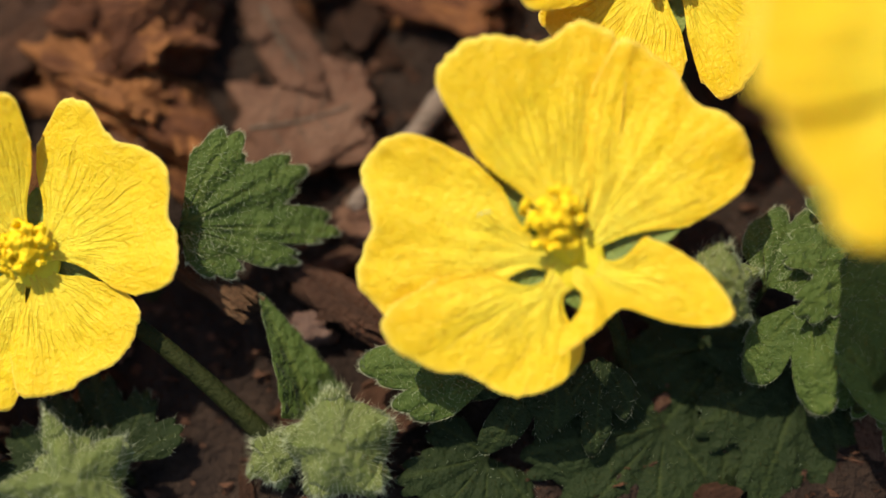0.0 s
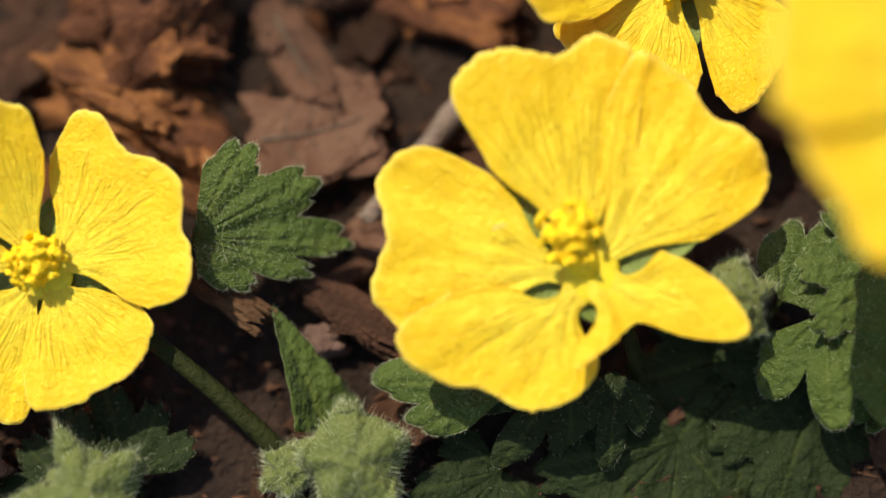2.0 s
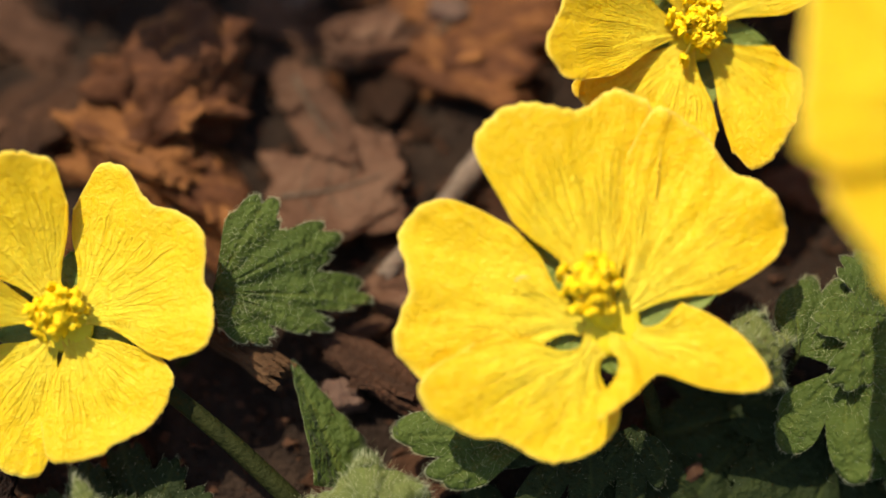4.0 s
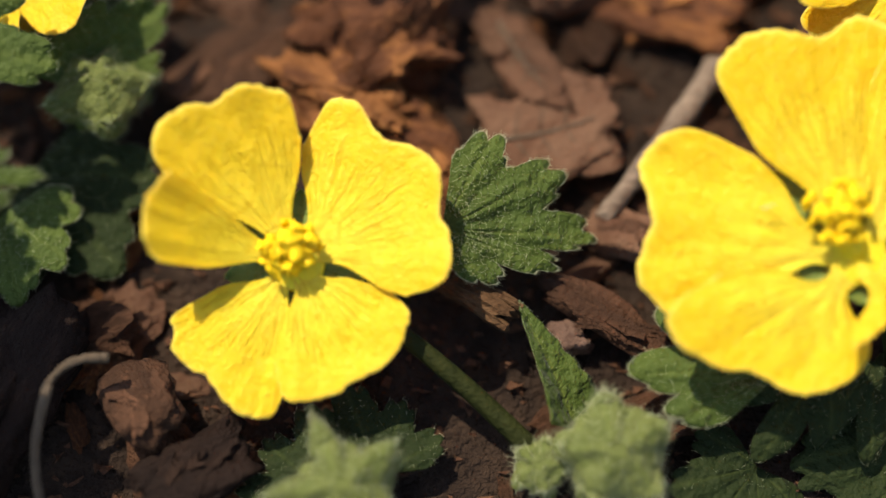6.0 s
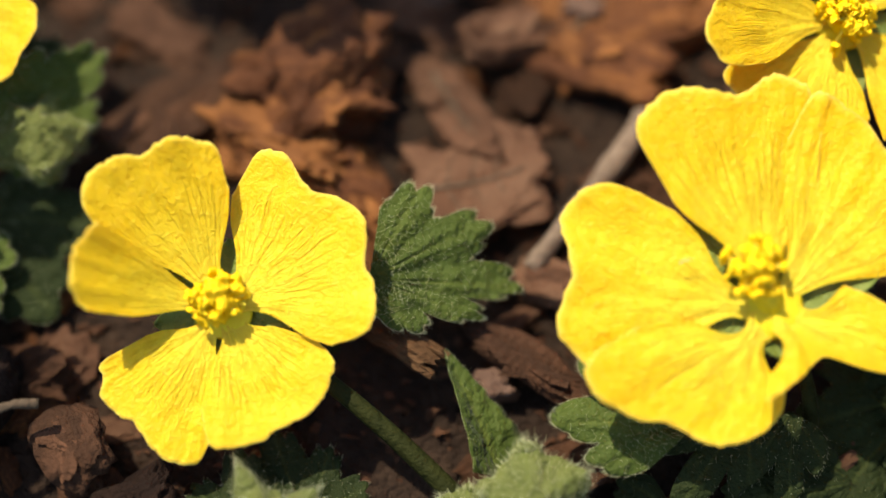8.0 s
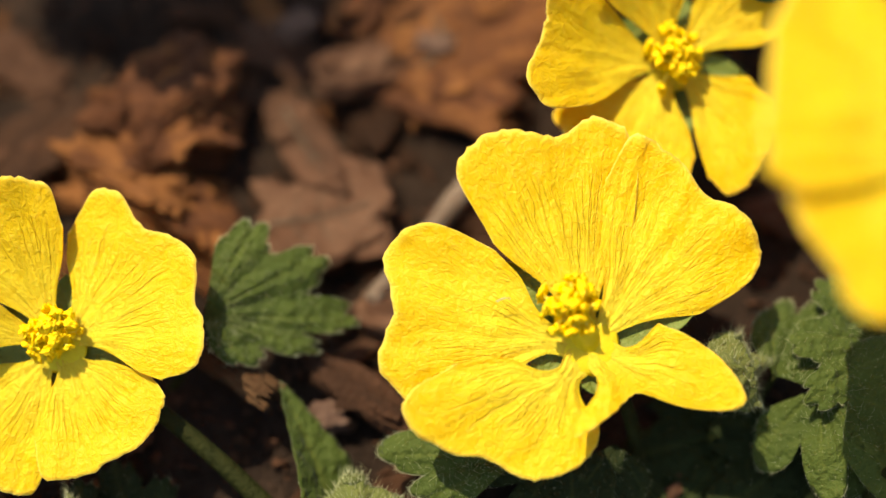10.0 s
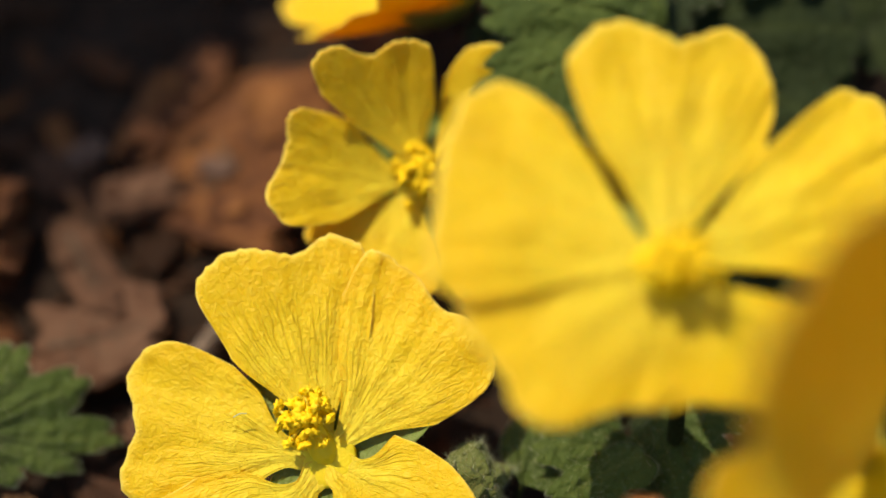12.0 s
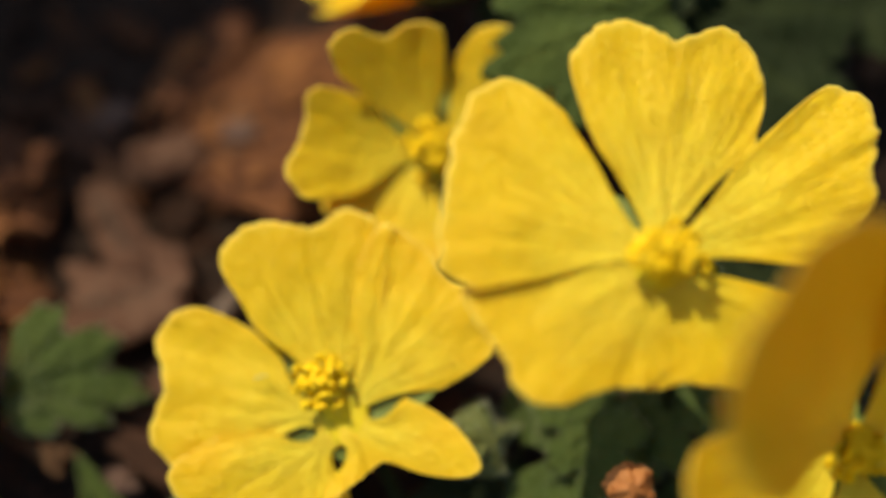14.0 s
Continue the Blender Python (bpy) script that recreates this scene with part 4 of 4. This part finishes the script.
def broken_stub(a, b, r, seed):
    """A short ribbed stem, hollow and frayed where it broke."""
    a, b = Vector(a), Vector(b)
    mid, d = (a + b) / 2, (b - a).normalized()
    x = d.cross(Vector((0, 0, 1))).normalized()
    y = x.cross(d)
    rng = random.Random(seed)
    n, half = 28, (b - a).length / 2
    rim = [rng.choice((-0.06, -0.02, 0.03, 0.08, 0.13)) for _ in range(n)]
    bm = bmesh.new()
    rings = []
    for k, (t, f) in enumerate([(-1, 0.55), (-0.95, 0.85), (-0.6, 0.93), (-0.2, 0.97), (0.2, 0.94), (0.6, 1.05), (0.85, 1.12), (1.0, 1.10), (1.0, 0.72), (0.75, 0.55), (0.5, 0.30)]):
        ring = []
        for s in range(n):
            g = 2 * math.pi * s / n
            ridge = 1 + 0.10 * math.sin(s * math.pi) + 0.12 * noise.noise((math.cos(g) * 3, math.sin(g) * 3, t * 1.5 + seed)) + (0.05 if s % 2 else -0.05)
            out = d * (t * half + (rim[s] if k in (7, 8) else 0.0)) + (x * math.cos(g) + y * math.sin(g)) * r * f * ridge
            ring.append(bm.verts.new(out))
        rings.append(ring)
    for r0, r1 in zip(rings, rings[1:]):
        for s in range(n):
            bm.faces.new((r0[s], r0[(s + 1) % n], r1[(s + 1) % n], r1[s]))
    bm.faces.new(rings[0])
    bm.faces.new(rings[-1])
    ob = part("broken_stub", bm, STUB, smooth=False)
    ob.matrix_world = Matrix.Translation(mid * CM)
    tagged(ob, "short broken brown stem stub with frayed end", "stub")


# pieces that can be told apart
twig("twig", (-1.15, 2.62, 0.72), (-2.12, 0.86, 0.42), 0.125, (0.03, 0, 0.02), WOOD_GREY, "weathered grey twig lying on the litter", "twig", 1)
dead_leaf((-2.70, 1.62, 0.55), (0.52, 0.44, 0.05), (8, -6, 20), 3, "crumpled grey-brown dead leaf on the litter")
dead_leaf((-3.02, 2.36, 0.66), (0.46, 0.22, 0.05), (10, 4, -52), 4, "torn grey-brown dead leaf on the litter")
ORANGE = "rough orange-brown bark chunk on the soil"
chunk("bark_chunk", (-4.42, 2.34, 0.66), (0.62, 0.50, 0.34), (12, -10, 25), 5, BARK_RED, ORANGE, "bark", "bark chunks", rough=0.42, cuts=18, flakes=4)
chunk("bark_chunk", (-4.55, 1.72, 0.50), (0.60, 0.30, 0.24), (-8, 6, -14), 6, BARK_RED, ORANGE, "bark", "bark chunks", rough=0.42, cuts=18, flakes=4)
chunk("bark_chunk", (-3.75, 1.40, 0.36), (0.42, 0.26, 0.20), (0, 14, -30), 7, BARK_RED, ORANGE, "bark", "bark chunks", rough=0.3, cuts=8, flakes=4)
chunk("bark_chunk", (-5.70, 1.95, 0.50), (0.66, 0.34, 0.14), (6, -14, 48), 8, BARK, "flat brown bark piece leaning on the litter", "bark", "bark chunks", cuts=8, flakes=4)
broken_stub((-3.62, 0.16, 0.42), (-2.90, -0.20, 0.42), 0.135, 3)
chunk("pebble", (-2.30, -0.22, 0.12), (0.16, 0.13, 0.11), (0, 0, 20), 9, STONE, "small pinkish stone on the soil", "pebble", "pebbles", fibre=0.1)
chunk("pebble", (-3.35, 3.65, 0.85), (0.20, 0.14, 0.11), (0, 0, 50), 10, STONE, "small pale brown stone on the soil", "pebble", "pebbles", fibre=0.1)
chunk("bark_chunk", (-1.95, -0.05, 0.25), (0.62, 0.16, 0.10), (4, 8, -24), 11, BARK, "dark brown bark strip on the soil", "bark", "bark chunks", flakes=4)
chunk("bark_chunk", (-1.75, 0.75, 0.36), (0.42, 0.20, 0.10), (4, -8, -12), 12, LITTER, "pale brown bark strip on the soil", "bark", "bark chunks", flakes=4)
chunk("bark_chunk", (-5.82, -1.35, 0.18), (0.32, 0.26, 0.12), (4, -8, -50), 13, BARK, "dark reddish bark piece on the soil", "bark", "bark chunks", flakes=4)
chunk("bark_chunk", (-5.30, -1.85, 0.02), (0.44, 0.26, 0.10), (4, -8, 34), 14, BARK_SHADED, "dull brown bark strip on the soil, darkened for shade", "bark", "bark chunks", flakes=4)
twig("dry_stalk", (-6.05, -1.20, 0.62), (-6.52, -1.50, 0.55), 0.042, (-0.05, 0.06, 0.05), STRAW, "bent dry straw-coloured stalk", "stalk", 5)
twig("dry_stalk", (-6.50, -1.48, 0.55), (-6.30, -2.60, 0.0), 0.045, (-0.10, 0, 0.05), STRAW, "bent dry straw-coloured stalk", "stalk", 6)
chunk("bark_chunk", (-2.55, 4.35, 0.95), (0.75, 0.30, 0.16), (4, -8, 62), 15, BARK_RED, "long reddish bark strip on the soil", "bark", "bark chunks", cuts=8, flakes=4)
chunk("bark_chunk", (-1.70, 3.10, 0.75), (0.62, 0.30, 0.12), (10, -8, -20), 16, BARK_RED, "flat reddish bark strip on the soil", "bark", "bark chunks", cuts=8, flakes=4)
chunk("bark_chunk", (-2.65, 3.25, 0.80), (0.42, 0.26, 0.14), (4, 12, 35), 17, LITTER, "pale brown bark piece on the soil", "bark", "bark chunks", cuts=8, flakes=4)

# blackish colour stands for the shadow lying on this piece
chunk("bark_chunk", (-7.10, -1.55, 0.05), (0.95, 0.42, 0.20), (4, -6, 76), 18, BARK_SHADED, "broad bark piece on the soil, blackened for shade", "bark", "bark chunks", cuts=8, flakes=4)

chunk("bark_chunk", (-1.25, 4.15, 0.86), (1.15, 0.72, 0.16), (8, -6, 25), 19, BARK_RED, "broad reddish-brown bark slab on the soil", "bark", "bark chunks", cuts=16, rough=0.3, flakes=4)
chunk("pebble", (-1.95, 3.62, 0.88), (0.17, 0.12, 0.10), (0, 0, -15), 20, STONE, "small pale brown stone on the soil", "pebble", "pebbles", fibre=0.1)
chunk("pebble", (1.34, 5.75, ground_z(1.34, 5.75) + 0.08), (0.22, 0.17, 0.14), (0, 0, 30), 21, STONE, "small pinkish stone between the leaves", "pebble", "pebbles", fibre=0.1)
twig("dry_root", (-1.75, 3.75, 0.90), (-2.15, 3.20, 0.80), 0.035, (0.06, 0.02, 0.05), STRAW, "thin pale dry root on the bark", "root", 8)
twig("dry_root", (-1.80, 3.70, 0.92), (-2.02, 4.05, 0.90), 0.03, (-0.05, 0.02, 0.05), STRAW, "thin pale dry root on the bark", "root", 9)

# loose chips all over the ground
PROTO = [chunk_mesh("bark_chip", (1.0, rng_w, rng_t), 30 + k, m, cuts=5, rough=0.3) for k, (rng_w, rng_t, m) in enumerate(
    [(0.5, 0.22, BARK), (0.36, 0.20, BARK_RED), (0.62, 0.16, LITTER), (0.25, 0.18, BARK), (0.7, 0.4, BARK), (0.45, 0.3, BARK_RED), (0.3, 0.12, LITTER), (0.6, 0.3, BARK)])]
NOTE = ["weathered brown bark chip lying on the soil", "reddish bark chip lying on the soil", "pale brown litter flake lying on the soil", "slender brown bark splinter on the soil",
        "thick dark bark chip on the soil", "orange-brown bark chip on the soil", "narrow pale litter flake on the soil", "broken brown bark chip on the soil"]
rng = random.Random(99)
for k in range(318):
    x, y = (rng.uniform(-9.0, 5.5), rng.uniform(-3.2, 8.5)) if k < 270 else (rng.uniform(-4.5, 0.6), rng.uniform(0.8, 5.0))
    s = rng.choice((0.12, 0.16, 0.2, 0.25, 0.32, 0.4))
    n = rng.randrange(8)
    tilt = rng.uniform(-22, 22), rng.uniform(-22, 22), rng.uniform(0, 360)
    if (x > -0.9 and y < -0.3 and s > 0.18) or -4.0 < x < -2.0 and abs(y + 0.85 + 0.5 * (x + 3.1)) < s + 0.15:
        continue
    ob = new("bark_chip", PROTO[n])
    ob.matrix_world = Matrix.Translation(Vector((x, y, ground_z(x, y) + s * 0.10)) * CM) @ pose(0, 0, 0, *tilt) @ Matrix.Scale(s, 4)
    tagged(ob, NOTE[n], "bark chip", "loose bark chips")


def crumbs():
    """Crumbs of soil and bark too small to count."""
    rng = random.Random(5)
    bm = bmesh.new()
    for _ in range(5200):
        x, y = rng.uniform(-9.5, 6), rng.uniform(-3.5, 8.5)
        s = rng.uniform(0.02, 0.075)
        p = Vector((x, y, ground_z(x, y) + s * 0.4))
        vs = [bm.verts.new(p + Vector((rng.uniform(-1, 1) * 1.5, rng.uniform(-1, 1), rng.uniform(-0.7, 0.9))) * s) for _ in range(5)]
        for a, b, c in ((0, 1, 2), (0, 2, 3), (0, 3, 1), (4, 1, 2), (4, 2, 3), (4, 3, 1)):
            bm.faces.new((vs[a], vs[b], vs[c]))
    ob = part("soil_crumbs", bm, BARK, smooth=False)
    tagged(ob, "scattered crumbs of soil and shredded bark", "soil crumbs", kind="stuff")


crumbs()

# a stray pale fibre lying on a petal
twig("fibre", (-0.93, 0.36, 1.615), (-0.82, 0.40, 1.632), 0.006, (0.0, 0.012, 0.012), HAIR, "tiny white fibre caught on a yellow petal", "fibre", 12, 0.6)
